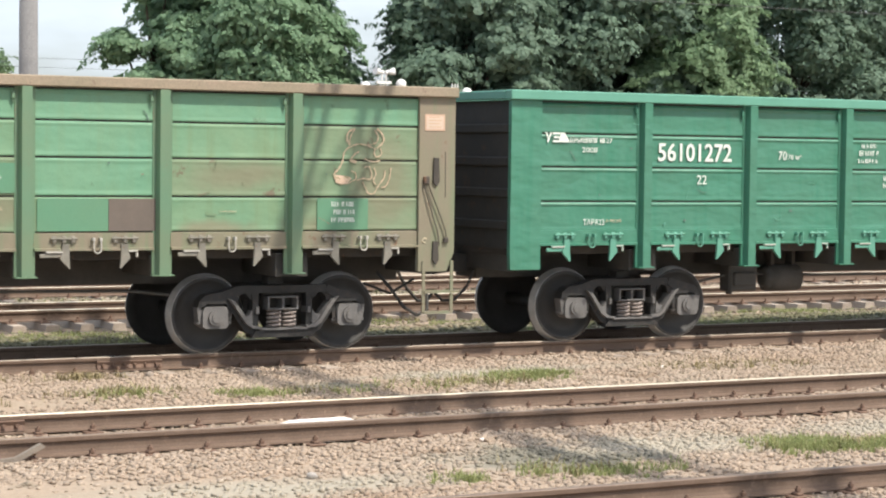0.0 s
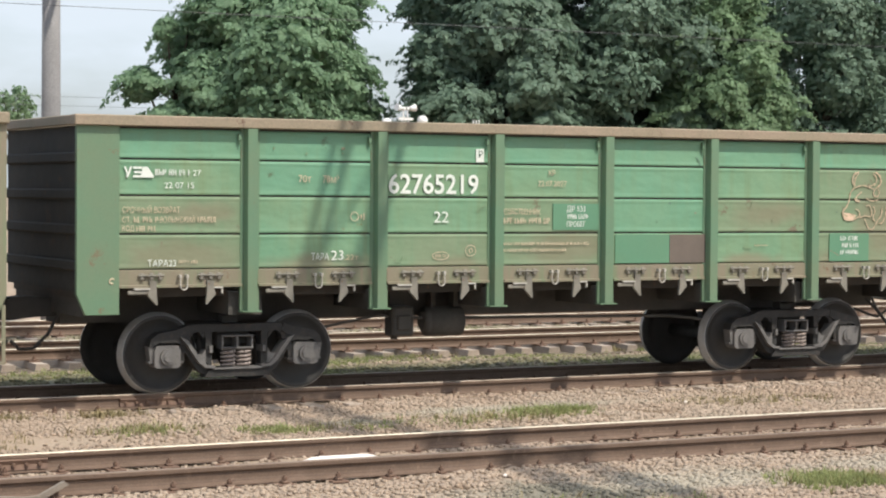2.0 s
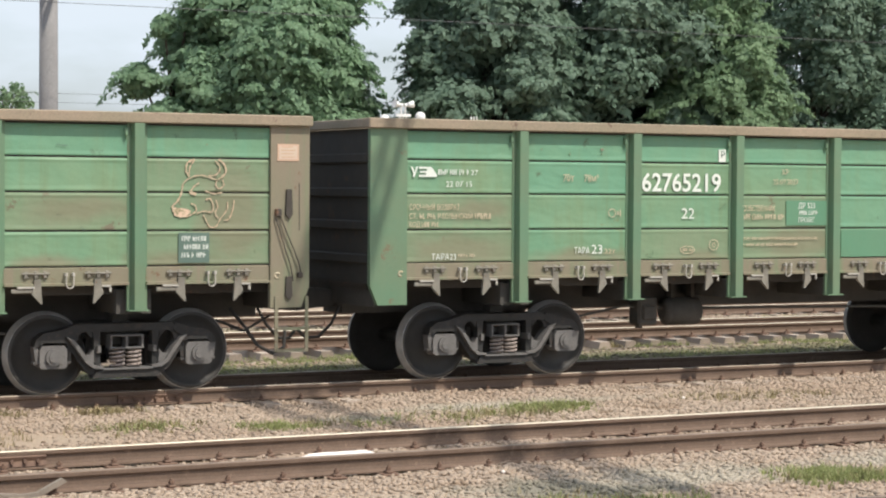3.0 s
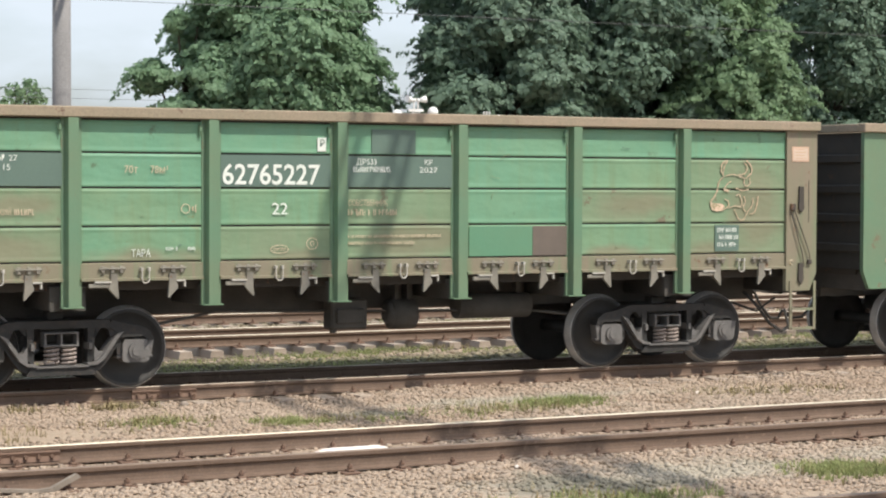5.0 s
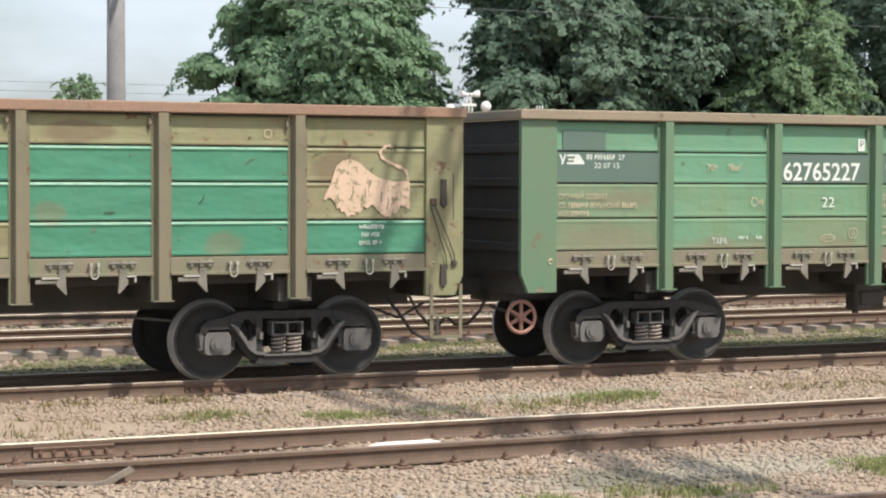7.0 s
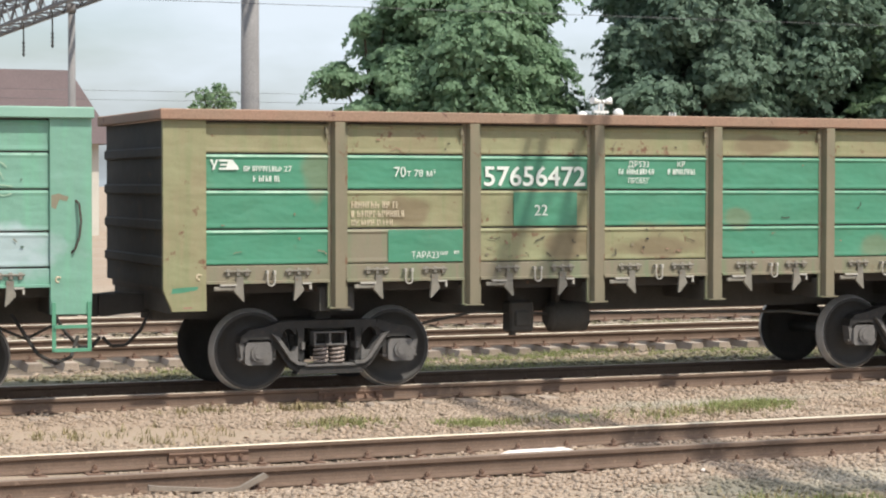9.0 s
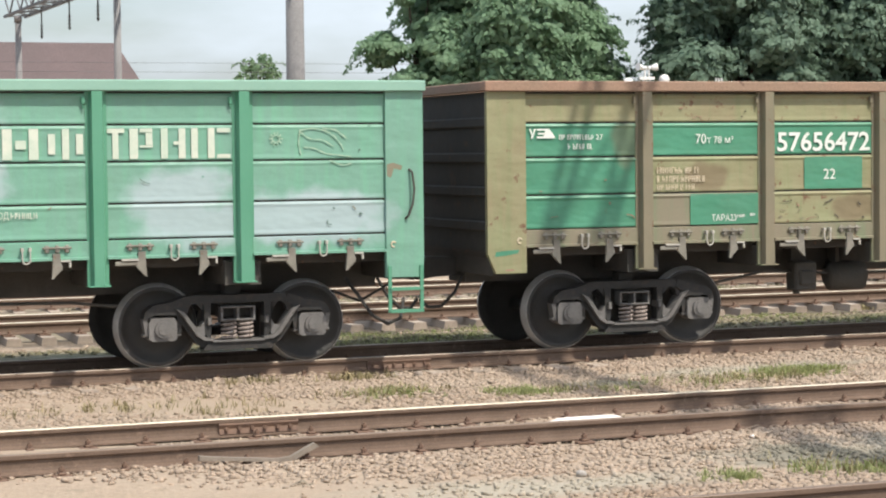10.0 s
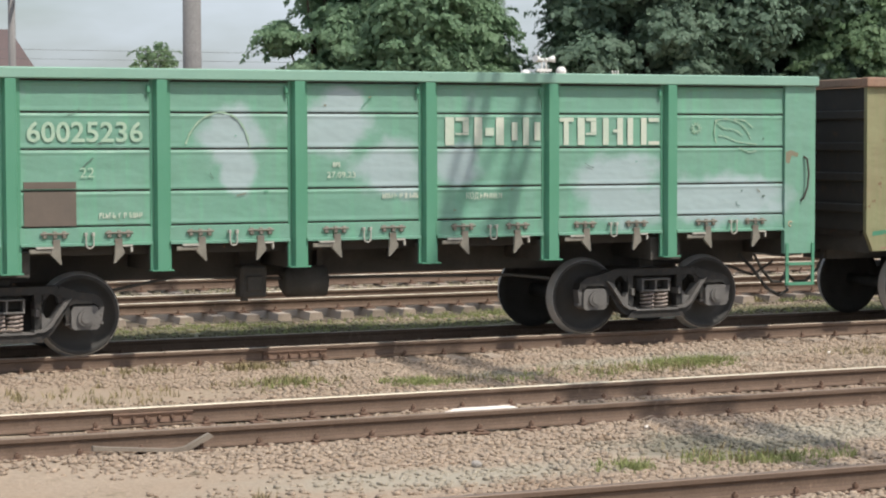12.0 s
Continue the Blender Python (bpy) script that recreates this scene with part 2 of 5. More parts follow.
    "dark": surface("dark_rubber", (0.03, 0.03, 0.028), (0.045, 0.042, 0.038), 0.8, 0, 4, 40, 0.1),
}


def stain_or_shade(m, colour, spots, flat=False, soft_to=1.02):
    """Soft-edged cloudy stains on a wagon's side (middle along, middle up, half length, half height) or flat on the
    ground (x, y, half sizes), where some are painted shade.
    """
    n, l = m.node_tree.nodes, m.node_tree.links
    b = n["Principled BSDF"]
    col = b.inputs["Base Color"].links[0].from_socket
    tc, no = n.new("ShaderNodeTexCoord"), n.new("ShaderNodeTexNoise")
    no.inputs["Scale"].default_value, no.inputs["Detail"].default_value = 3.0, 5
    l.new(tc.outputs["Object"], no.inputs["Vector"])
    total = None
    for x, z, hx, hz in spots:
        mp, gr = n.new("ShaderNodeMapping"), n.new("ShaderNodeTexGradient")
        gr.gradient_type = "SPHERICAL"
        mp.vector_type = "TEXTURE"
        mp.inputs["Location"].default_value = (x, z, GROUND_Z) if flat else (x, FACE_Y, z)
        mp.inputs["Scale"].default_value = (hx * 1.35, hz * 1.35, 3.0) if flat else (hx * 1.35, 3.0, hz * 1.35)
        l.new(tc.outputs["Object"], mp.inputs["Vector"])
        l.new(mp.outputs["Vector"], gr.inputs["Vector"])
        if total is None:
            total = gr.outputs["Fac"]
        else:
            mx = n.new("ShaderNodeMath")
            mx.operation = "MAXIMUM"
            l.new(total, mx.inputs[0])
            l.new(gr.outputs["Fac"], mx.inputs[1])
            total = mx.outputs[0]
    add = n.new("ShaderNodeMath")
    add.operation = "MULTIPLY_ADD"
    add.inputs[1].default_value = 1.0
    l.new(no.outputs["Fac"], add.inputs[0])
    l.new(total, add.inputs[2])
    mr = n.new("ShaderNodeMapRange")
    mr.interpolation_type = "SMOOTHSTEP"
    mr.inputs["From Min"].default_value, mr.inputs["From Max"].default_value = 0.60, soft_to
    l.new(add.outputs[0], mr.inputs["Value"])
    x = n.new("ShaderNodeMix")
    x.data_type = "RGBA"
    x.inputs["B"].default_value = (*colour, 1)
    l.new(mr.outputs["Result"], x.inputs["Factor"])
    l.new(col, x.inputs["A"])
    l.new(x.outputs["Result"], b.inputs["Base Color"])


FACE_Y = -1.46
stain_or_shade(M["mint"], (0.335, 0.43, 0.44), [(-1.75, 2.62, 0.45, 0.36), (-1.58, 2.24, 0.25, 0.30), (-0.38, 2.74, 0.55, 0.36), (0.36, 2.24, 0.50, 0.36), (1.26, 2.28, 0.36, 0.28),
                                       (3.60, 2.08, 0.62, 0.34), (3.75, 1.76, 0.7, 0.30), (5.0, 1.78, 1.1, 0.34), (-0.2, 3.05, 0.3, 0.2), (-5.2, 2.3, 0.5, 0.4)])
stain_or_shade(M["teal"], (0.13, 0.20, 0.12), [(-0.1, 1.9, 0.5, 0.16), (-4.6, 2.66, 0.22, 0.3), (1.2, 2.1, 0.2, 0.16), (3.4, 1.7, 0.3, 0.15)])
stain_or_shade(M["tan"], (0.19, 0.155, 0.09), [(-1.2, 1.75, 0.4, 0.2), (0.0, 1.72, 0.6, 0.14), (-3.4, 2.2, 0.3, 0.2), (4.8, 2.6, 0.3, 0.3), (1.6, 3.05, 0.5, 0.12)])

# brown grime over the lower boards of the faded wagons
for paint in ("green_old", "green_olive", "green_pale"):
    stain_or_shade(M[paint], (0.19, 0.20, 0.125), [(-5.3, 1.70, 0.9, 0.26), (-3.4, 1.60, 0.8, 0.16), (-1.4, 1.58, 0.7, 0.12), (0.2, 1.78, 0.9, 0.30), (2.1, 1.58, 0.6, 0.12), (3.6, 2.25, 0.7, 0.22), (3.3, 1.60, 0.7, 0.14),
                                          (5.5, 2.2, 0.55, 0.7), (4.9, 1.62, 0.8, 0.18), (-5.0, 2.25, 0.5, 0.16)], soft_to=1.3)

for leaf in ("leaf_a", "leaf_b", "leaf_c", "grass"):
    ln, ll = M[leaf].node_tree.nodes, M[leaf].node_tree.links
    pb = ln["Principled BSDF"]
    tr, ms = ln.new("ShaderNodeBsdfTranslucent"), ln.new("ShaderNodeMixShader")
    ms.inputs[0].default_value = 0.5
    ll.new(pb.inputs["Base Color"].links[0].from_socket, tr.inputs["Color"])
    ll.new(pb.outputs[0], ms.inputs[1])
    ll.new(tr.outputs[0], ms.inputs[2])
    ll.new(ms.outputs[0], ln["Material Output"].inputs["Surface"])


# ---- mesh helpers ----
def mesh_of(name, bm, *mats):
    me = bpy.data.meshes.new(name)
    bm.normal_update()
    bm.to_mesh(me)
    bm.free()
    for m in mats:
        me.materials.append(M[m])
    return me


def part(name, bm, material, parent, label=""):
    """Links a bmesh, or a mesh that is shared, as one mesh object under a thing or under a part."""
    me = bm if isinstance(bm, bpy.types.Mesh) else mesh_of(name, bm, *([material] if isinstance(material, str) else material))
    ob = new(name, me)
    ob.parent = parent
    return tagged(ob, label)


def thing(name, label, category, group="", at=None, kind=""):
    ob = new(name)
    ob.empty_display_size = 0.2
    if at:
        ob.location = at
    return tagged(ob, label, category, group, kind)


def solid(name, bm, material, label, category="", group="", kind="", at=None):
    ob = new(name, mesh_of(name, bm, *([material] if isinstance(material, str) else material)))
    if at:
        ob.location = at
    return tagged(ob, label, category, group, kind)


def box(bm, x0, x1, y0, y1, z0, z1, bevel=0.0, mi=0):
    v = [bm.verts.new((x, y, z)) for x in (x0, x1) for y in (y0, y1) for z in (z0, z1)]
    fs = [bm.faces.new([v[i] for i in f]) for f in ((0, 1, 3, 2), (4, 6, 7, 5), (0, 4, 5, 1), (2, 3, 7, 6), (0, 2, 6, 4), (1, 5, 7, 3))]
    for f in fs:
        f.material_index = mi
    if bevel:
        bmesh.ops.bevel(bm, geom=list({e for f in fs for e in f.edges}), offset=bevel, segments=1, affect="EDGES")


def prism(bm, pts, a0, a1, axis="y", mi=0):
    """A polygon drawn out along one axis. Points are (x, z) for y, (y, z) for x, (x, y) for z."""
    def at(p, a):
        return {"y": (p[0], a, p[1]), "x": (a, p[0], p[1]), "z": (p[0], p[1], a)}[axis]
    v0, v1 = [bm.verts.new(at(p, a0)) for p in pts], [bm.verts.new(at(p, a1)) for p in pts]
    k = len(pts)
    fs = [bm.faces.new(v0), bm.faces.new(v1[::-1])] + [bm.faces.new((v0[i], v1[i], v1[(i + 1) % k], v0[(i + 1) % k])) for i in range(k)]
    bmesh.ops.recalc_face_normals(bm, faces=fs)
    for f in fs:
        f.material_index = mi


def rod(bm, p0, p1, r0, r1=None, n=8, mi=0):
    p0, p1 = Vector(p0), Vector(p1)
    r1 = r0 if r1 is None else r1
    d = (p1 - p0).normalized()
    a = d.orthogonal().normalized()
    b = d.cross(a)
    rings = [[bm.verts.new(p + (a * math.cos(2 * math.pi * i / n) + b * math.sin(2 * math.pi * i / n)) * r) for i in range(n)] for p, r in ((p0, r0), (p1, r1))]
    fs = [bm.faces.new((rings[0][i], rings[0][(i + 1) % n], rings[1][(i + 1) % n], rings[1][i])) for i in range(n)]
    fs += [bm.faces.new(rings[0][::-1]), bm.faces.new(rings[1])]
    for f in fs:
        f.material_index = mi
        f.smooth = n > 8 and len(f.verts) == 4


def tube(bm, pts, r, n=6):
    for a, b in zip(pts, pts[1:]):
        rod(bm, a, b, r, n=n)


def lathe(bm, profile, n=36, axis="y", mats=None):
    """profile: (radius, along) pairs, closed round the axis."""
    rings = []
    for r, a in profile:
        rings.append([bm.verts.new((r * math.cos(2 * math.pi * i / n), a, r * math.sin(2 * math.pi * i / n))) for i in range(n)])
    for k in range(len(rings) - 1):
        for i in range(n):
            f = bm.faces.new((rings[k][i], rings[k][(i + 1) % n], rings[k + 1][(i + 1) % n], rings[k + 1][i]))
            f.material_index = mats[k] if mats else 0
            f.smooth = True
    return rings


def array_mesh(name, verts, faces, *mats):
    me = bpy.data.meshes.new(name)
    verts, faces = np.asarray(verts, np.float32), np.asarray(faces, np.int32)
    k = faces.shape[1]
    me.vertices.add(len(verts))
    me.vertices.foreach_set("co", verts.ravel())
    me.loops.add(faces.size)
    me.loops.foreach_set("vertex_index", faces.ravel())
    me.polygons.add(len(faces))
    me.polygons.foreach_set("loop_start", np.arange(0, faces.size, k, dtype=np.int32))
    me.update(calc_edges=True)
    me.validate()
    for m in mats:
        me.materials.append(M[m])
    return me


rng = np.random.default_rng(7)

# ---- ground ----
def ground_height(x, y):
    """A soft rise under each track, a shallow dip between."""
    z = np.full_like(x, GROUND_Z)
    for yc in (12.63, 18.50, 25.16):
        z += 0.046 * np.clip((2.0 - abs(y - yc)) / 0.8, 0, 1)
    z += 0.012 * np.sin(x * 0.9 + y * 0.6) + 0.008 * np.sin(x * 2.3 - y * 1.9)
    z -= 0.075 * np.clip((y - 29.0) / 1.8, 0, 1) * np.clip((36.5 - y) / 1.2, 0, 1)
    return z


def build_ground():
    xs = np.concatenate([[-2500, -600, -200, -80, -40], np.arange(-20, 60, 0.5), [80, 140, 300, 800, 2500]])
    ys = np.concatenate([[-2500, -500, -100, -30], np.arange(-8, 42, 0.5), [60, 100, 200, 600, 2500]])
    X, Y = np.meshgrid(xs, ys, indexing="ij")
    Z = ground_height(X, Y)
    Z[(abs(X) > 100) | (abs(Y) > 100)] = GROUND_Z
    ny = len(ys)
    i, j = np.meshgrid(np.arange(len(xs) - 1), np.arange(ny - 1), indexing="ij")
    a = (i * ny + j).ravel()
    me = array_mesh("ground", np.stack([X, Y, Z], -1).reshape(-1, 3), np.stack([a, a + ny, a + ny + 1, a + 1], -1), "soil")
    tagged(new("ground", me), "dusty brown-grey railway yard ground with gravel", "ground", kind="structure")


def ground_material():
    m = surface("yard_soil", (0.365, 0.295, 0.225), (0.325, 0.243, 0.176), 0.95, 0, 0.35, 22, 0.8, (0.24, 0.19, 0.13), 0.3, bump_size=0.03, speck=0.18)
    M["soil"] = m


ground_material()
# rust-brown dust along the rails, grey dust between, a darker place in the gravel
for bed in ("soil", "stone"):
    stain_or_shade(M[bed], (0.345, 0.27, 0.205), [(5.5, 23.6, 4.5, 0.9), (4.5, 22.3, 2.2, 0.8), (9.0, 17.35, 4.0, 0.45), (16.0, 17.35, 5.0, 0.35), (10.0, 20.1, 7.0, 0.35)], True, 1.35)
    stain_or_shade(M[bed], (0.345, 0.308, 0.245), [(11.0, 16.3, 2.6, 0.75), (7.0, 15.6, 2.0, 0.6), (13.0, 22.9, 2.2, 0.5), (14.5, 16.6, 2.0, 0.6)], True, 1.35)
    stain_or_shade(M[bed], (0.22, 0.19, 0.135), [(12.0, 33.0, 12.0, 2.2), (26.0, 34.0, 12.0, 2.6), (16.0, 37.5, 14.0, 1.8)], True, 1.2)
    # olive band behind the train: grass tint with its shade painted in
    stain_or_shade(M[bed], (0.155, 0.145, 0.085), [(10.0, 28.9, 9.0, 1.5), (22.0, 29.2, 9.0, 1.5), (31.0, 29.5, 6.0, 1.4)], True, 1.15)
    # shade in the gaps of the far sleepers, painted as one dark band
    stain_or_shade(M[bed], (0.12, 0.095, 0.07), [(10.0, 31.5, 7.0, 0.75), (19.0, 31.5, 7.0, 0.75), (28.0, 31.5, 6.0, 0.75)], True, 1.1)
    stain_or_shade(M[bed], (0.19, 0.175, 0.135), [(9.75, 16.2, 0.75, 0.75), (10.5, 15.9, 0.5, 0.3), (10.6, 22.2, 0.55, 0.5)], True, 1.25)
build_ground()


def build_ballast():
    """Loose crushed stones over the strips between and beside the tracks."""
    def strip(y0, y1, per_m2, size):
        area_x0, area_x1 = y0 * 0.05 - 0.5, y1 * 0.92 + 1.5
        k = int((area_x1 - area_x0) * (y1 - y0) * per_m2)
        x, y = rng.uniform(area_x0, area_x1, k), rng.uniform(y0, y1, k)
        keep = (x > y * 0.12 - 0.6) & (x < y * 0.88 + 1.0)
        patchy = np.sin(x * 1.1 + 2 * np.sin(y * 0.8)) + np.sin(y * 2.1 + x * 0.37) + rng.uniform(-1.6, 1.6, k)
        keep &= patchy + 0.25 * np.clip(x - 9, -4, 3) > -0.75
        # a trodden place of fine dust with few stones
        keep &= (((x - 5.4) / 2.5) ** 2 + ((y - 15.5) / 1.0) ** 2 > 1) | (rng.uniform(0, 1, k) < 0.38)
        return x[keep], y[keep], rng.uniform(0.6, 1.35, keep.sum()) * size
    sets = [strip(12.8, 17.3, 620, 0.0205), strip(17.3, 19.8, 420, 0.020), strip(19.8, 24.2, 560, 0.0215), strip(24.2, 27.2, 230, 0.027), strip(27.2, 31.2, 120, 0.032), strip(34.4, 38.5, 120, 0.032)]
    x, y, s = (np.concatenate(a) for a in zip(*sets))
    k = len(x)
    base = np.array([(sx, sy, sz) for sx in (-1, 1) for sy in (-1, 1) for sz in (-1, 1)], float)
    v = base[None] * rng.uniform(0.55, 1.0, (k, 8, 3))
    a, b = rng.uniform(0, 2 * np.pi, k), rng.normal(0, 0.45, k)
    v *= np.stack([np.full(k, 1.25), np.full(k, 0.9), rng.uniform(0.4, 0.75, k)], -1)[:, None]
    v[..., 1], v[..., 2] = v[..., 1] * np.cos(b)[:, None] - v[..., 2] * np.sin(b)[:, None], v[..., 1] * np.sin(b)[:, None] + v[..., 2] * np.cos(b)[:, None]
    vx = v[..., 0] * np.cos(a)[:, None] - v[..., 1] * np.sin(a)[:, None]
    vy = v[..., 0] * np.sin(a)[:, None] + v[..., 1] * np.cos(a)[:, None]
    z = ground_height(x, y) + s * rng.uniform(-0.1, 0.6, k)
    P = np.stack([vx * s[:, None] + x[:, None], vy * s[:, None] + y[:, None], v[..., 2] * s[:, None] + z[:, None]], -1).reshape(-1, 3)
    f = np.array([(0, 1, 3, 2), (4, 6, 7, 5), (0, 4, 5, 1), (2, 3, 7, 6), (0, 2, 6, 4), (1, 5, 7, 3)])
    F = (f[None] + (np.arange(k) * 8)[:, None, None]).reshape(-1, 4)
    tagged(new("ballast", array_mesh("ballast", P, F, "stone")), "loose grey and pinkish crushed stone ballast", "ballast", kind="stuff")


build_ballast()


# ---- tracks ----
RAIL_PROFILE = [(-0.075, -0.18), (0.075, -0.18), (0.075, -0.168), (0.018, -0.148), (0.011, -0.12), (0.011, -0.06), (0.036, -0.042), (0.037, -0.007), (0.030, 0.0),
                (-0.030, 0.0), (-0.037, -0.007), (-0.036, -0.042), (-0.011, -0.06), (-0.011, -0.12), (-0.018, -0.148), (-0.075, -0.168)]


def fastener_mesh():
    bm = bmesh.new()
    box(bm, -0.09, 0.09, -0.19, 0.19, -0.205, -0.183, 0.006)
    for s in (-1, 1):
        box(bm, -0.035, 0.035, s * 0.115 - 0.045, s * 0.115 + 0.045, -0.183, -0.158, 0.008)
        rod(bm, (0, s * 0.115, -0.158), (0, s * 0.115, -0.105), 0.014, n=6)
        rod(bm, (0, s * 0.115, -0.150), (0, s * 0.115, -0.122), 0.028, n=6)
    return mesh_of("fastener", bm, "clip")


def sleeper_mesh():
    bm = bmesh.new()
    prism(bm, [(-0.14, -0.40), (0.14, -0.40), (0.10, -0.205), (-0.10, -0.205)], -1.35, 1.35, "y")
    return mesh_of("sleeper", bm, "sleeper")


FASTENER, SLEEPER = fastener_mesh(), sleeper_mesh()


def build_track(yc, x0, x1, pitch, head, label, x_from, x_to, sink=0.0):
    track = thing("railway_track", label, "railway track", "parallel station tracks", (0, yc, 0), "structure")
    for side, top in ((-0.797, head[0]), (0.797, head[1])):
        bm = bmesh.new()
        prism(bm, RAIL_PROFILE, x0, x1, "x")
        for f in bm.faces:
            c = f.calc_center_median()
            if c.z > -0.012 and abs(f.normal.x) < 0.5:
                f.material_index = 1
        rail = part("rail", bm, ["rail", top], track)
        rail.location.y = side
        k = 0
        while x_from + k * pitch < x_to:
            c = part("fastener", FASTENER, None, rail)
            c.location.x = x_from + k * pitch
            k += 1
    k = 0
    while x_from + k * pitch < x_to:
        s = part("sleeper", SLEEPER, None, track)
        s.location = (x_from + k * pitch, 0, -sink)
        s.rotation_euler.z = rng.normal(0, 0.008)
        k += 1
    return track


build_track(12.63, -60, 120, 0.545, ("railhead_dull", "railhead_dull"), "rusty brown rails on sleepers sunk in pale gravel", 1.2, 14.5, 0.07)
build_track(18.50, -60, 120, 0.545, ("railhead_dull", "railhead"), "rusty rails with worn shiny heads and bolted fasteners", 1.6, 19.0, 0.07)
build_track(TRACK_Y, -60, 140, 0.545, ("railhead_worn", "railhead_worn"), "running track with dusty sleeper ends under the goods train", 2.0, 26.0, -0.022)
build_track(32.75, -60, 160, 0.545, ("railhead", "railhead"), "track with bright rail heads and pale concrete sleepers", 4.0, 33.0)
build_track(38.0, -60, 160, 0.6, ("railhead", "railhead"), "distant station track with bright rail heads", 5.5, 32.0)


# ---- goods wagons ----
SIDE, FACE, RIM_LOW, RIM_TOP = 1.565, -1.46, 3.280, 3.412
REAR, AHEAD = -6.525, 6.568
# each wagon's own small differences: post shifts, board seams, inner edges of the corner plates, lip of the boards
POST_SHIFT = [(-0.08, -0.03, -0.05, -0.04, -0.03, -0.02), (0.0, 0.045, 0.02, -0.01, -0.03, -0.01), (0.0, 0.03, 0.015, 0.0, 0.0, 0.015),
              (-0.04, 0.0, -0.005, -0.012, -0.02, 0.0), (-0.035, 0.018, 0.01, 0.005, -0.015, 0.0)]
SEAMS = [(1.54, 1.95, 2.412, 2.858, RIM_LOW), (1.575, 2.003, 2.467, 2.905, RIM_LOW), (1.58, 2.005, 2.467, 2.885, RIM_LOW), (1.575, 2.005, 2.475, 2.905, RIM_LOW), (1.583, 1.995, 2.479, 2.908, RIM_LOW)]
PLATE_EDGES = [(-6.055, 6.05), (-6.0, 6.045), (-6.0, 6.045), (-6.005, 6.05), (-6.01, 6.085)]
# places along the floor of the brake valve, the brake cylinder and, on one wagon, a long air tank
UNDER_FLOOR = [((-2.45, -1.95), (-1.65, -1.10)), ((-2.02, -1.70), (-1.42, -0.92)), ((-0.66, -0.14), (0.28, 0.62), (1.25, 2.35)), ((-1.77, -1.43), (-1.10, -0.62)), ((-1.37, -1.03), (-0.70, -0.20))]
LIP = [0.014, 0.005, 0.006, 0.015, 0.007]


def posts_of(index):
    return [(k - 2.5) * 1.725 + POST_SHIFT[index][k] for k in range(6)]


def bays(index):
    edges = [PLATE_EDGES[index][0]] + posts_of(index) + [PLATE_EDGES[index][1]]
    return [(a + (0.11 if i else 0.0), b - (0.11 if i < 6 else 0.0)) for i, (a, b) in enumerate(zip(edges, edges[1:]))]


def board_mesh(w, h, lip):
    """One pressed steel board: a flat sheet with a lip at its upper edge and a folded lower edge."""
    bm = bmesh.new()
    prism(bm, [(0.012, 0.0), (-0.004, 0.002), (-0.007, 0.02), (-0.002, 0.06), (0.0, h * 0.5), (-0.001, h - 0.085), (-lip, h - 0.052), (0.002, h - 0.026), (0.012, h - 0.023)], 0, w, "x")
    return bm


def post_mesh(mat):
    bm = bmesh.new()
    prism(bm, [(-0.125, FACE + 0.03), (-0.125, FACE - 0.012), (-0.085, FACE - 0.014), (-0.062, -SIDE), (0.062, -SIDE), (0.085, FACE - 0.014), (0.125, FACE - 0.012), (0.125, FACE + 0.03)], 1.045, RIM_LOW, "z")
    box(bm, -0.13, 0.13, -SIDE - 0.004, FACE + 0.04, 1.030, 1.0445)
    return mesh_of("side_post", bm, mat)


def lock_mesh(s, mat):
    bm = bmesh.new()
    for dx in (-0.12, 0.0, 0.11):
        box(bm, dx - 0.024, dx + 0.024, FACE - 0.045, FACE - 0.001, 1.435, 1.52, 0.008)
    rod(bm, (-0.17, FACE - 0.04, 1.49), (0.16, FACE - 0.04, 1.49), 0.014, n=6)
    prism(bm, [(-0.03 * s, 1.425), (0.055 * s, 1.425), (0.06 * s, 1.26), (0.072 * s, 1.135), (0.055 * s, 1.135), (-0.05 * s, 1.245), (-0.055 * s, 1.275), (-0.03 * s, 1.335)], FACE - 0.06, FACE - 0.02, "y")
    if s > 0:
        box(bm, -0.23, -0.02, FACE - 0.066, FACE - 0.038, 1.315, 1.345, 0.006, 1)
        box(bm, -0.30, -0.03, FACE - 0.052, FACE - 0.030, 1.265, 1.312, 0.006)
    else:
        box(bm, 0.03, 0.155, FACE - 0.066, FACE - 0.038, 1.325, 1.352, 0.006, 1)
        box(bm, 0.125, 0.155, FACE - 0.066, FACE - 0.038, 1.262, 1.324, 0.006, 1)
    return mesh_of("hatch_lock", bm, mat, "lock_worn")


def ring_mesh(mat):
    bm = bmesh.new()
    pts = [(-0.045, FACE - 0.07, 1.48), (-0.045, FACE - 0.075, 1.36)] + [(-0.045 * math.cos(a), FACE - 0.075, 1.36 - 0.045 * math.sin(a)) for a in np.linspace(0, math.pi, 7)] + [(0.045, FACE - 0.07, 1.48)]
    tube(bm, [tuple(map(float, p)) for p in pts], 0.009)
    box(bm, -0.06, -0.03, FACE - 0.085, FACE - 0.001, 1.46, 1.5)
    box(bm, 0.03, 0.06, FACE - 0.085, FACE - 0.001, 1.46, 1.5)
    return mesh_of("tie_ring", bm, mat)


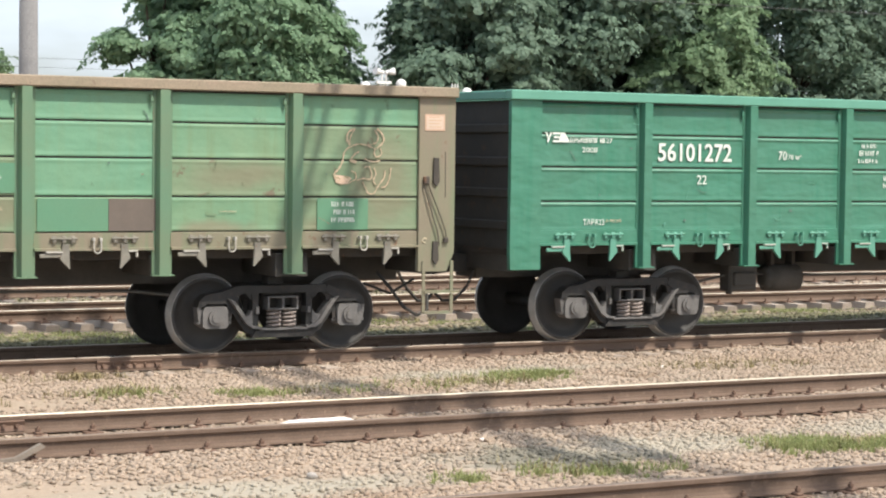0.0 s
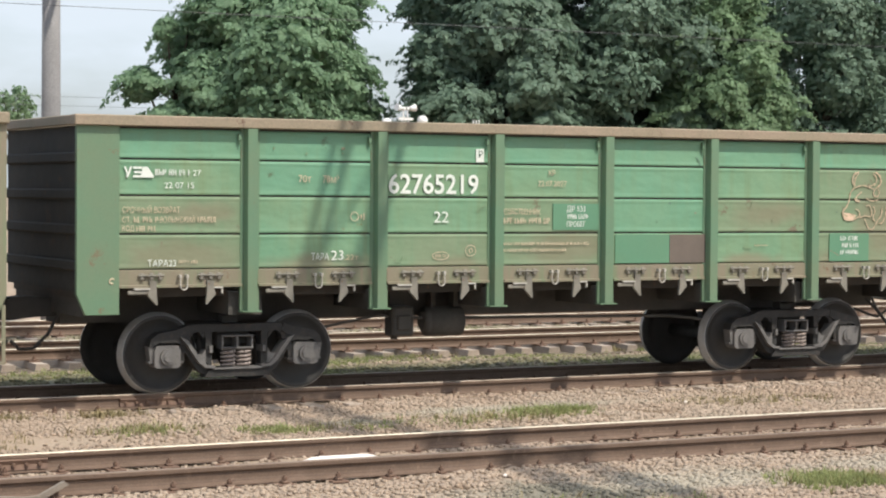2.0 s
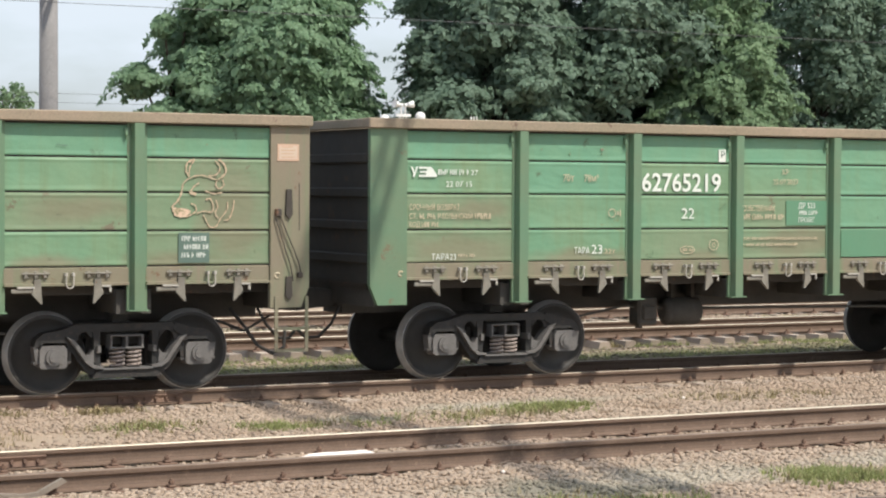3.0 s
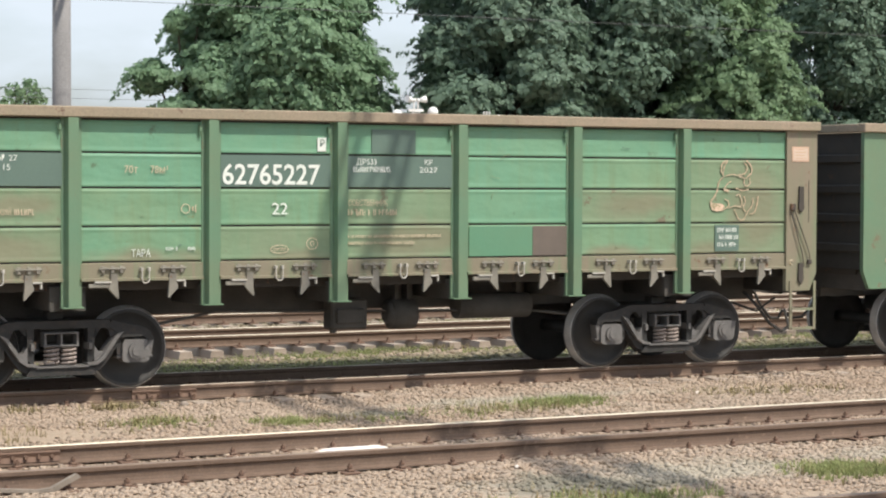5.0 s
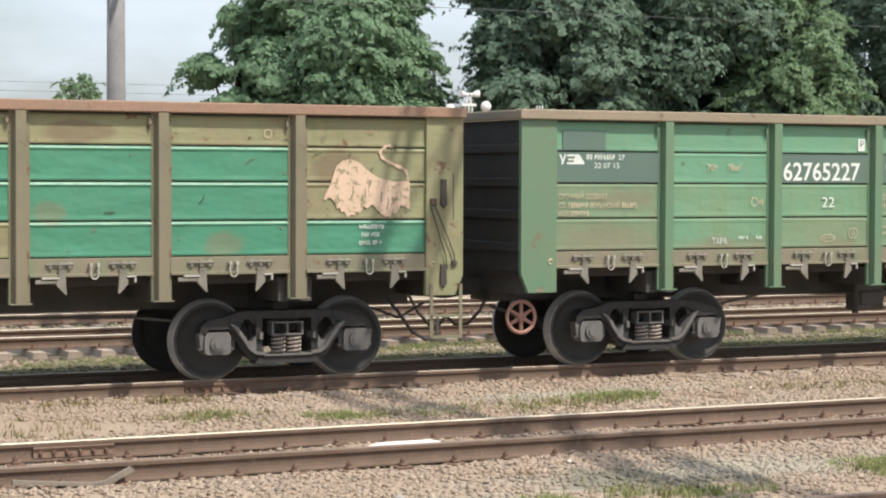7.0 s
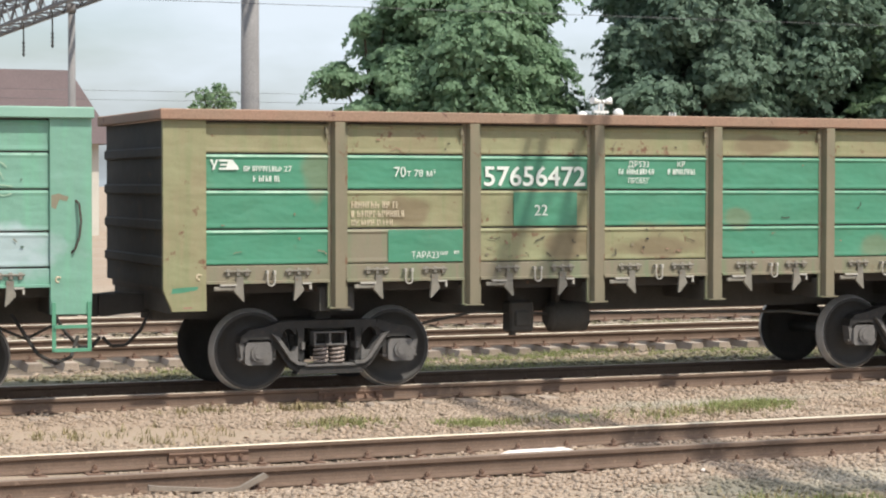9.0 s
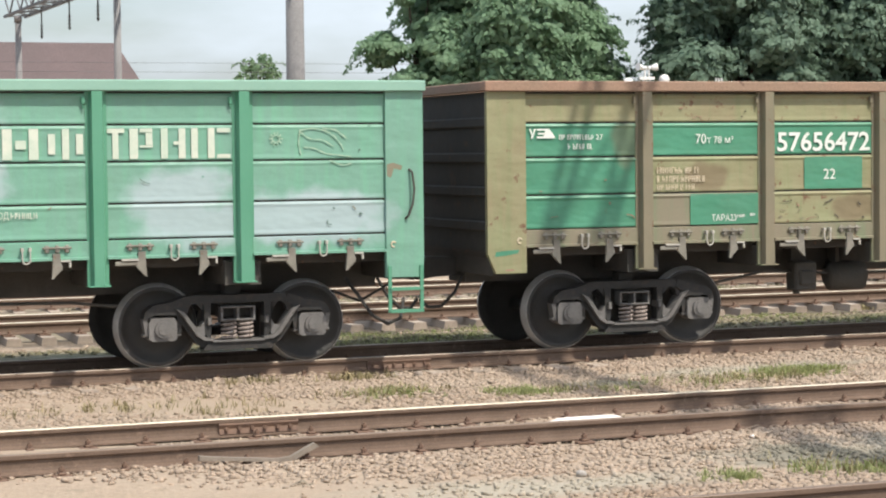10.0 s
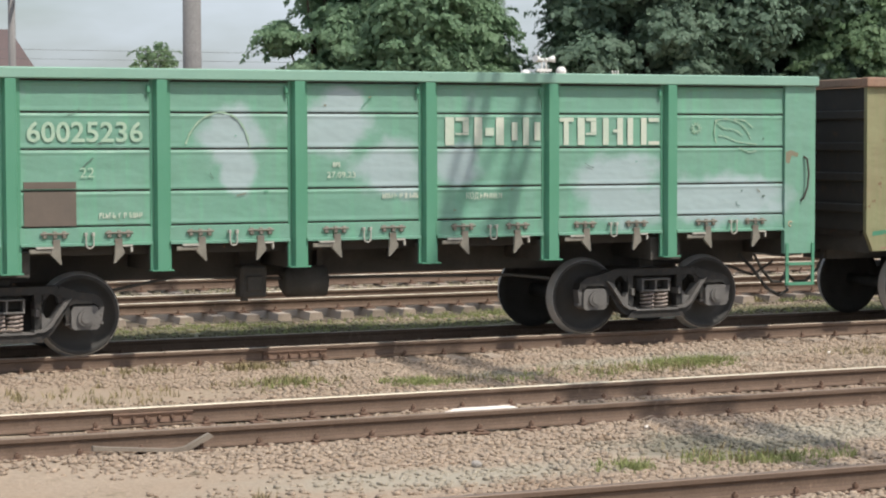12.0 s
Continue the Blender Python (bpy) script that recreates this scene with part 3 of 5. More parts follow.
def wheelset_mesh():
    bm = bmesh.new()
    prof = [(0.0, -0.865), (0.10, -0.865), (0.115, -0.80), (0.16, -0.785), (0.30, -0.765), (0.41, -0.80), (0.432, -0.842), (0.441, -0.8435), (0.478, -0.845), (0.488, -0.835), (0.490, -0.75), (0.518, -0.728), (0.518, -0.708), (0.41, -0.705), (0.39, -0.72), (0.30, -0.74), (0.13, -0.70), (0.085, -0.68)]
    mats = [0, 0, 0, 0, 0, 0, 0, 0, 1, 1, 1, 0, 0, 0, 0, 0, 0]
    lathe(bm, prof, 40, mats=mats)
    lathe(bm, [(r, -a) for r, a in prof], 40, mats=mats)
    rod(bm, (0, -1.12, 0), (0, 1.12, 0), 0.08, n=14)
    return mesh_of("wheelset", bm, "wheel", "tread")


def side_frame_mesh(s):
    """Cast side frame: top chord, pedestals over the boxes, sloping arms, spring seat."""
    bm = bmesh.new()
    y0, y1 = (-1.11, -0.93) if s < 0 else (0.93, 1.11)
    o = -1 if s < 0 else 1
    f0, f1 = (y0 - 0.05, y1) if s < 0 else (y0, y1 + 0.05)
    for m in (-1, 1):
        # hood over the axle box
        prism(bm, [(m * x, z) for x, z in ((1.15, 0.60), (1.13, 0.69), (1.04, 0.76), (0.84, 0.79), (0.62, 0.86), (0.60, 0.76), (0.70, 0.70), (0.74, 0.62), (0.80, 0.645), (1.03, 0.645), (1.09, 0.60))], y0, y1)
        # jaws beside the box
        prism(bm, [(m * 1.10, 0.60), (m * 1.16, 0.60), (m * 1.13, 0.40), (m * 1.09, 0.40)], y0 + 0.015, y1 - 0.015, mi=1)
        prism(bm, [(m * 0.68, 0.64), (m * 0.745, 0.62), (m * 0.75, 0.42), (m * 0.70, 0.42)], y0 + 0.015, y1 - 0.015)
        # arm that swings down to the spring seat, with a flange on it
        prism(bm, [(m * x, z) for x, z in ((0.76, 0.70), (0.68, 0.66), (0.58, 0.53), (0.50, 0.41), (0.42, 0.345), (0.30, 0.325), (0.30, 0.235), (0.42, 0.235), (0.52, 0.29), (0.62, 0.42), (0.70, 0.55))], y0 + 0.01, y1 - 0.01)
        prism(bm, [(m * x, z) for x, z in ((0.76, 0.71), (0.67, 0.675), (0.57, 0.54), (0.49, 0.42), (0.41, 0.36), (0.31, 0.345), (0.31, 0.315), (0.43, 0.325), (0.52, 0.385), (0.60, 0.50), (0.70, 0.64))], f0, f1, mi=1)
        # post between window and spring opening
        prism(bm, [(m * x, z) for x, z in ((0.33, 0.79), (0.43, 0.79), (0.41, 0.66), (0.41, 0.40), (0.36, 0.34), (0.33, 0.34))], y0 + 0.02, y1 - 0.02)
        box(bm, m * 0.355 - 0.03, m * 0.355 + 0.03, f0 + 0.03 * (s < 0), f1 - 0.03 * (s > 0), 0.50, 0.60, 0.01, 1)
        # web below the window
        prism(bm, [(m * x, z) for x, z in ((0.62, 0.575), (0.57, 0.505), (0.52, 0.475), (0.46, 0.485), (0.415, 0.55), (0.41, 0.33), (0.47, 0.345), (0.53, 0.40), (0.61, 0.53))], y0 + 0.012, y1 - 0.012, mi=1)
        prism(bm, [(m * x, z) for x, z in ((0.50, 0.78), (0.66, 0.78), (0.70, 0.70), (0.66, 0.64), (0.61, 0.66), (0.60, 0.72), (0.56, 0.755))], y0 + 0.022, y1 - 0.022)
        # inner corner of the window
        prism(bm, [(m * 0.43, 0.78), (m * 0.52, 0.78), (m * 0.43, 0.68)], y0 + 0.025, y1 - 0.025)
    prism(bm, [(-0.64, 0.765), (0.64, 0.765), (0.60, 0.86), (-0.60, 0.86)], y0 + 0.005, y1 - 0.005)
    prism(bm, [(-0.44, 0.205), (0.44, 0.205), (0.38, 0.30), (-0.38, 0.30)], y0 - 0.02, y1 + 0.02)
    prism(bm, [(-0.32, 0.302), (0.32, 0.302), (0.31, 0.325), (-0.31, 0.325)], f0, f1, mi=1)
    return mesh_of("side_frame", bm, "bogie", "bogie_light")


def spring_mesh(s):
    bm = bmesh.new()
    y = -1.06 if s < 0 else 1.06
    for cx in (0.0,):
        turns, k = 4.5, 40
        pts = [(cx + 0.085 * math.cos(2 * math.pi * turns * i / k), y + 0.075 * math.sin(2 * math.pi * turns * i / k), 0.322 + 0.226 * i / k) for i in range(k + 1)]
        tube(bm, pts, 0.0155, 6)
    return mesh_of("spring", bm, "spring_rust")


def bolster_end_mesh(s):
    bm = bmesh.new()
    y0, y1 = (-1.12, -0.95) if s < 0 else (0.95, 1.12)
    for x0, x1, z0, z1 in ((-0.21, -0.186, 0.56, 0.715), (-0.013, 0.013, 0.56, 0.715), (0.186, 0.21, 0.56, 0.715)):
        box(bm, x0, x1, y0, y1, z0, z1)
    box(bm, -0.215, 0.215, y0 - 0.004, y1 + 0.004, 0.548, 0.57, 0.006)
    box(bm, -0.215, 0.215, y0 - 0.004, y1 + 0.004, 0.70, 0.722, 0.006)
    return mesh_of("bolster_end", bm, "bogie_light")


def axle_box_mesh(s):
    bm = bmesh.new()
    y0, y1 = (-1.135, -0.92) if s < 0 else (0.92, 1.135)
    prism(bm, [(-0.17, 0.36), (-0.13, 0.335), (0.13, 0.335), (0.17, 0.36), (0.17, 0.55), (0.14, 0.61), (-0.14, 0.61), (-0.17, 0.55)], y0, y1)
    rod(bm, (0, y0 if s < 0 else y1, 0.475), (0, (y0 - 0.035) if s < 0 else (y1 + 0.035), 0.475), 0.10, n=16)
    rod(bm, (0, (y0 - 0.035) if s < 0 else (y1 + 0.035), 0.475), (0, (y0 - 0.05) if s < 0 else (y1 + 0.05), 0.475), 0.065, n=12)
    box(bm, -0.23, 0.23, y0 + 0.05, y1 - 0.05, 0.385, 0.42, 0.008)
    return mesh_of("axle_box", bm, "bogie_light")


def bolster_mesh():
    bm = bmesh.new()
    box(bm, -0.22, 0.22, -0.94, 0.94, 0.58, 0.86, 0.02)
    rod(bm, (0, 0, 0.86), (0, 0, 0.96), 0.2, n=16)
    for s in (-1, 1):
        box(bm, -0.10, 0.10, s * 0.76 - 0.1, s * 0.76 + 0.1, 0.86, 0.955, 0.01)
        for m in (-1, 1):
            prism(bm, [(m * 0.36, 0.66), (m * 0.42, 0.66), (m * 0.45, 0.26), (m * 0.38, 0.26)], s * 0.76 - 0.05, s * 0.76 + 0.05)
    return mesh_of("bogie", bm, "under")


BOGIE = dict(bolster=bolster_mesh(), wheelset=wheelset_mesh(), sides={s: side_frame_mesh(s) for s in (-1, 1)}, spring={s: spring_mesh(s) for s in (-1, 1)},
             end={s: bolster_end_mesh(s) for s in (-1, 1)}, box={s: axle_box_mesh(s) for s in (-1, 1)})
WHEELSETS = []


def build_bogie(wagon, x):
    b = part("bogie", BOGIE["bolster"], None, wagon, "dusty grey two-axle cast steel bogie")
    b.location.x = x
    for s in (-1, 1):
        part("side_frame", BOGIE["sides"][s], None, b)
        for m in (-1, 1):
            part("spring", BOGIE["spring"][s], None, b).location.x = m * 0.105
        part("bolster_end", BOGIE["end"][s], None, b)
        for m in (-1, 1):
            part("axle_box", BOGIE["box"][s], None, b).location.x = m * 0.925
    for m in (-1, 1):
        w = part("wheelset", BOGIE["wheelset"], None, b)
        w.location = (m * 0.925, 0, 0.490)
        WHEELSETS.append((w, m * 0.925))


def lettering(wagon, text, x, z, size, mat="white", y=FACE - 0.006, width=None):
    """Painted characters, lower left corner at x, z on the near side."""
    cu = bpy.data.curves.new("lettering", "FONT")
    cu.body, cu.size = text, size / 0.73
    cu.extrude, cu.resolution_u = 0.0012, 3
    cu.offset = 0.005 if size > 0.2 else 0.0
    tmp = bpy.data.objects.new("lettering", cu)
    scene.collection.objects.link(tmp)
    me = bpy.data.meshes.new_from_object(tmp.evaluated_get(bpy.context.evaluated_depsgraph_get()))
    bpy.data.objects.remove(tmp)
    me.materials.clear()
    xs = [v.co.x for v in me.vertices]
    squash = width / (max(xs) - min(xs)) if width else 0.85
    me.materials.append(M[mat])
    me.transform(Matrix.Translation((x, y - 0.014, z)) @ Matrix.Rotation(radians(90), 4, "X") @ Matrix.Diagonal((squash, 1, 1, 1)))
    if size < 0.085:
        return tagged(part("lettering", me, None, wagon), kind="stuff")
    bm = bmesh.new()
    bm.from_mesh(me)
    left = set(bm.verts)
    while left:
        todo, group = [left.pop()], []
        while todo:
            q = todo.pop()
            group.append(q)
            for ed in q.link_edges:
                o = ed.other_vert(q)
                if o in left:
                    left.remove(o)
                    todo.append(o)
        bm.verts.index_update()
        at = {q: i for i, q in enumerate(group)}
        faces = {f for q in group for f in q.link_faces}
        one = bpy.data.meshes.new("character")
        one.from_pydata([q.co[:] for q in group], [], [[at[q] for q in f.verts] for f in faces])
        one.materials.append(M[mat])
        part("character", one, None, wagon)
    bm.free()


def bars(wagon, x, z, w, h, lines=1, mat="cream", seed=1, name="lettering"):
    """A line of writing too worn to read, as short plain bars."""
    r = random.Random(seed)
    bm = bmesh.new()
    for k in range(lines):
        zz, xx = z - k * h * 1.5, x
        end = x + w * (1 if k == 0 else r.uniform(0.6, 1.0))
        while xx < end:
            ww = r.uniform(0.34, 0.60) * h
            # an upright or two and a cross bar: worn strokes, not characters
            st = 0.17 * h
            box(bm, xx, xx + st, FACE - 0.0205, FACE - 0.018, zz, zz + h)
            if ww > 0.40 * h:
                box(bm, xx + ww - st, xx + ww, FACE - 0.0205, FACE - 0.018, zz + r.choice((0, 0, 0.4)) * h, zz + h * r.choice((1.0, 1.0, 0.6)))
            q = r.choice((0.0, 0.42, 0.42, 0.84)) * h
            box(bm, xx + st, xx + ww - st * (ww > 0.40 * h), FACE - 0.0205, FACE - 0.018, zz + q, zz + q + 0.15 * h)
            xx += ww + r.choice((0.14, 0.16, 0.18, 0.18, 0.20, 0.55)) * h
    return tagged(part(name, bm, mat, wagon), kind="stuff")


def patch(wagon, x0, x1, z0, z1, mat, proud=0.0165, name="paint_patch"):
    bm = bmesh.new()
    box(bm, x0, x1, FACE - proud, FACE - 0.001, z0, z1)
    return part(name, bm, mat, wagon)


def logo(wagon, x, z, h):
    """The railway's mark as plain strokes."""
    bm = bmesh.new()
    y0, y1 = FACE - 0.0215, FACE - 0.019
    prism(bm, [(x, z + h), (x + 0.22 * h, z + h), (x + 0.42 * h, z + 0.42 * h), (x + 0.60 * h, z + h), (x + 0.80 * h, z + h), (x + 0.42 * h, z), (x + 0.20 * h, z), (x + 0.32 * h, z + 0.3 * h)], y0, y1)
    for k, (a, b) in enumerate(((0.90, 1.7), (1.02, 1.75), (0.90, 1.8))):
        box(bm, x + a * h, x + b * h, y0, y1, z + (0.0, 0.4, 0.8)[k] * h, z + (0.2, 0.58, 1.0)[k] * h)
    prism(bm, [(x + 1.55 * h, z), (x + 2.9 * h, z), (x + 2.9 * h, z + 0.2 * h), (x + 2.3 * h, z + h), (x + 1.85 * h, z + h), (x + 1.75 * h, z + 0.5 * h)], y0 + 0.0005, y1 - 0.0003)
    return part("emblem", bm, "white", wagon)


def build_wagon(index, label, look_of):
    """An open bogie wagon. look_of: materials by role; rows: a function of bay and row that gives a board's material."""
    wagon = thing("gondola_wagon", label, "freight wagon", "wagons of the goods train")
    L = look_of
    # shell: near wall sheet, far wall, ends, floor
    bm = bmesh.new()
    box(bm, -6.45, 6.45, FACE + 0.012, FACE + 0.035, 1.36, RIM_LOW + 0.001)
    part("near_wall_sheet", bm, "shell", wagon)
    bm = bmesh.new()
    box(bm, -6.45, 6.45, 1.59, 1.63, 1.36, RIM_LOW)
    for px in posts_of(index):
        box(bm, px - 0.09, px + 0.09, 1.631, 1.70, 1.05, RIM_LOW - 0.001)
    part("far_wall", bm, L["wall"], wagon)
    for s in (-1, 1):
        # end walls and ribs take the dark shell colour, shade painted in
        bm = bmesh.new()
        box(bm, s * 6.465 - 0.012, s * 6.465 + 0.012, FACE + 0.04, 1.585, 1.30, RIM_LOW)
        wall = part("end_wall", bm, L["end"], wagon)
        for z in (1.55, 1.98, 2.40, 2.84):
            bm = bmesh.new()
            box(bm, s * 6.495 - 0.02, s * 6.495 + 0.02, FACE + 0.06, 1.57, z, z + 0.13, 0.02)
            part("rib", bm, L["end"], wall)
    bm = bmesh.new()
    box(bm, -6.45, 6.45, FACE + 0.22, 1.40, 1.22, 1.343)
    part("floor", bm, "floor_edge", wagon)
    # top rim
    bm = bmesh.new()
    for y0, y1 in ((-SIDE - 0.006, FACE + 0.05), (1.58, 1.71)):
        box(bm, REAR - 0.045, AHEAD + 0.02, y0, y1, RIM_LOW + 0.002, RIM_TOP, 0.012)
    for s in (-1, 1):
        box(bm, s * 6.51 - 0.06, s * 6.51 + 0.06, FACE + 0.055, 1.575, RIM_LOW + 0.006, RIM_TOP - 0.005, 0.012)
    part("top_rim", bm, L["rim"], wagon)
    # boards
    for i, (a, b) in enumerate(bays(index)):
        for k, (z0, z1) in enumerate(zip(SEAMS[index], SEAMS[index][1:])):
            bm = board_mesh(b - a, z1 - z0, LIP[index])
            bmesh.ops.translate(bm, verts=bm.verts, vec=(a, FACE, z0))
            part("board", bm, L["board"](i, k), wagon)
    # lower sill
    for a, b in bays(index):
        bm = bmesh.new()
        prism(bm, [(FACE - 0.016, 1.55), (FACE - 0.016, 1.378), (FACE - 0.05, 1.374), (FACE - 0.05, 1.345), (FACE + 0.011, 1.345), (FACE + 0.011, 1.560)], a, b, "x")
        part("side_sill", bm, L["sill"], wagon)
    pm = {}
    for i, px in enumerate(posts_of(index)):
        mt = L["post"](i)
        pm.setdefault(mt, post_mesh(mt))
        part("side_post", pm[mt], None, wagon).location.x = px
    bm = bmesh.new()
    box(bm, -0.17, -0.125, FACE - 0.05, FACE - 0.001, 3.13, 3.22, 0.008)
    rod(bm, (-0.147, FACE - 0.03, 3.08), (-0.147, FACE - 0.03, 3.14), 0.010, n=6)
    lug = mesh_of("rim_lug", bm, L["post"](0))
    for px in posts_of(index):
        part("rim_lug", lug, None, wagon).location.x = px
    for s in (-1, 1):
        bm = bmesh.new()
        inner, outer = PLATE_EDGES[index][s > 0], AHEAD if s > 0 else REAR
        prism(bm, [(inner, RIM_LOW), (outer, RIM_LOW), (outer, 1.28), (outer - s * (0.11 if index and (s < 0 or index != 4) else 0.01), 1.03), (inner, 1.03)], FACE - 0.045, FACE + 0.03)
        corner = part("corner_plate", bm, L["corner"](s), wagon)
        if s > 0:
            for z0, z1 in ((2.13, 2.50), (1.12, 1.42)) if index != 4 else ():
                bm = bmesh.new()
                prism(bm, [(6.25, z1), (6.32, z1), (6.33, z0 + 0.06), (6.29, z0), (6.24, z0 + 0.06)], FACE - 0.075, FACE - 0.046)
                part("hinge_strap", bm, L["strap"], corner)
        # worn round bolt mark low on the plate
        if index:
            bm = bmesh.new()
            mx = inner + s * 0.09
            tube(bm, [(mx + 0.032 * math.cos(q), FACE - 0.047, 1.43 + 0.032 * math.sin(q)) for q in (0.6, 1.4, 2.3, 3.2, 4.1, 5.0)], 0.011, 5)
            part("bolt_ring", bm, "cream", corner)
    # locks and rings
    locks, ring = {s: lock_mesh(s, L["lock"]) for s in (-1, 1)}, ring_mesh("lock_worn" if index else L["lock"])
    for a, b in bays(index):
        c = (a + b) / 2
        w = min(0.38, (b - a) * 0.26)
        for s in (-1, 1):
            part("hatch_lock", locks[s], None, wagon).location.x = c - s * w
        part("tie_ring", ring, None, wagon).location.x = c + 0.02
    # underframe
    bm = bmesh.new()
    box(bm, -6.35, 6.35, -0.30, 0.30, 0.86, 1.275)
    frame_ = part("centre_sill", bm, "under", wagon)
    for cx, hw, y0, y1, z0 in [(px, 0.09, FACE + 0.03, 1.40, 1.02) for px in posts_of(index)] + [(s * 4.325, 0.22, -1.36, 1.36, 0.99) for s in (-1, 1)] + [(s * 6.30, 0.12, -1.40, 1.40, 1.0) for s in (-1, 1)]:
        bm = bmesh.new()
        box(bm, cx - hw, cx + hw, y0, y1, z0, 1.277)
        part("cross_beam", bm, "under", frame_)
    valve, tank = UNDER_FLOOR[index][:2]
    bm = bmesh.new()
    box(bm, valve[0], valve[1], -0.82, -0.55, 0.62, 1.02, 0.03)
    box(bm, valve[0] + 0.06, valve[1] - 0.06, -0.86, -0.60, 0.70, 0.90, 0.02)
    rod(bm, (valve[0] + 0.08, -0.70, 0.58), (valve[0] + 0.08, -0.70, 0.64), 0.05, n=8)
    box(bm, valve[0] + 0.05, valve[1] - 0.05, -0.62, -0.45, 1.02, 1.20)
    part("brake_valve", bm, "under", wagon)
    bm = bmesh.new()
    rod(bm, (tank[0], -0.60, 0.80), (tank[1], -0.60, 0.80), 0.20, n=16)
    rod(bm, (tank[0] - 0.07, -0.60, 0.80), (tank[0], -0.60, 0.80), 0.11, 0.20, n=16)
    for x in (tank[0] + 0.08, tank[1] - 0.08):
        box(bm, x - 0.03, x + 0.03, -0.66, -0.50, 0.98, 1.20)
    part("brake_cylinder", bm, "under", wagon)
    for x0, x1 in UNDER_FLOOR[index][2:]:
        bm = bmesh.new()
        rod(bm, (x0, -0.62, 0.88), (x1, -0.62, 0.88), 0.17, n=16)
        for x in (x0 + 0.15, x1 - 0.15):
            box(bm, x - 0.03, x + 0.03, -0.66, -0.54, 1.03, 1.22)
        part("air_tank", bm, "under", wagon)
    bm = bmesh.new()
    tube(bm, [(-3.3, -0.7, 0.70), (-2.2, -0.72, 0.90), (UNDER_FLOOR[index][1][0], -0.62, 0.84)], 0.02)
    part("brake_rod", bm, "under", wagon)
    bm = bmesh.new()
    tube(bm, [(UNDER_FLOOR[index][1][1], -0.62, 0.84), (2.4, -0.72, 0.80), (3.3, -0.7, 0.70)], 0.02)
    part("brake_rod", bm, "under", wagon)
    for s in (-1, 1):
        bm = bmesh.new()
        prism(bm, [(s * 6.35, 0.95), (s * 6.72, 0.93), (s * 6.94, 0.90), (s * 6.955, 1.18), (s * 6.72, 1.20), (s * 6.35, 1.17)], -0.14, 0.16)
        box(bm, s * 6.955 - 0.012, s * 6.955 + 0.012, -0.19, 0.10, 0.93, 1.16)
        part("coupler", bm, "dark", wagon)
        bm = bmesh.new()
        tube(bm, [(s * 6.38, -0.28, 0.96), (s * 6.50, -0.30, 0.74), (s * 6.68, -0.28, 0.56), (s * 6.85, -0.24, 0.55), (s * 6.95, -0.20, 0.66)], 0.021, 8)
        part("brake_hose", bm, "dark", wagon)
    # foot steps and lever at the end that runs ahead
    bm = bmesh.new()
    low = 0.60 if index == 4 else 0.48
    for x in (6.12, 6.53):
        box(bm, x - 0.022, x + 0.022, FACE - 0.066, FACE - 0.048, low, 1.17)
    for z in (low, low + 0.27):
        box(bm, 6.12, 6.53, FACE - 0.09, FACE + 0.0, z, z + 0.035)
    part("foot_step", bm, L["step"], wagon)
    bm = bmesh.new()
    if index == 4:
        tube(bm, [(6.38, FACE - 0.046, 2.34), (6.41, FACE - 0.09, 2.30), (6.43, FACE - 0.10, 2.10), (6.41, FACE - 0.10, 1.92), (6.36, FACE - 0.09, 1.78), (6.33, FACE - 0.046, 1.74)], 0.014)
        part("grab_handle", bm, "floor_edge", wagon)
        bm = bmesh.new()
    tube(bm, [(6.10, FACE - 0.07, 2.15), (6.16, FACE - 0.08, 1.97), (6.24, FACE - 0.08, 1.72), (6.30, FACE - 0.08, 1.56), (6.34, FACE - 0.07, 1.36)], 0.008)
    tube(bm, [(6.15, FACE - 0.07, 2.20), (6.23, FACE - 0.08, 2.00), (6.34, FACE - 0.08, 1.76), (6.42, FACE - 0.08, 1.56), (6.44, FACE - 0.07, 1.46)], 0.008)
    box(bm, 6.40, 6.47, FACE - 0.085, FACE - 0.04, 1.40, 1.47, 0.01)
    box(bm, 6.10, 6.18, FACE - 0.09, FACE - 0.04, 2.16, 2.26, 0.01)
    if index == 4:
        bm.free()
    else:
        part("release_lever", bm, L["lever"], wagon)
    bm = bmesh.new()
    tube(bm, [(5.75, -0.9, 1.0), (5.85, -1.1, 0.80), (6.0, -1.2, 0.55), (6.2, -1.2, 0.44), (6.4, -1.1, 0.50), (6.55, -0.8, 0.72)], 0.022)
    part("brake_hose", bm, "dark", wagon)
    bm = bmesh.new()
    tube(bm, [(5.6, -0.8, 0.85), (5.9, -1.0, 0.72), (6.3, -0.9, 0.90)], 0.018)
    part("coupler_lever", bm, "dark", wagon)
    for x in (-4.325, 4.325):
        build_bogie(wagon, x)
    return wagon


def old_board(i, k):
    """Bleached top row, olive boards towards the running end, green between."""
    if k == 3:
        return "green_pale"
    if i == 6 or (i, k) in ((5, 1), (3, 0), (3, 1), (0, 1), (0, 0), (2, 0)):
        return "green_olive"
    return "green_pale" if (i, k) in ((4, 2), (4, 1), (1, 2)) else "green_old"


# end: dark shell colour in place of body paint, for the shaded ends
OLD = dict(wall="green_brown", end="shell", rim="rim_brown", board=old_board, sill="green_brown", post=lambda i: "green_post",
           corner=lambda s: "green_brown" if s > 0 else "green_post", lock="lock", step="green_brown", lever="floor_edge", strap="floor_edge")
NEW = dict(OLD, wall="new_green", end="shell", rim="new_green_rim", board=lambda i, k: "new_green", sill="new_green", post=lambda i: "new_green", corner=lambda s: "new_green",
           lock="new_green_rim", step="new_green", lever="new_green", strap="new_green")


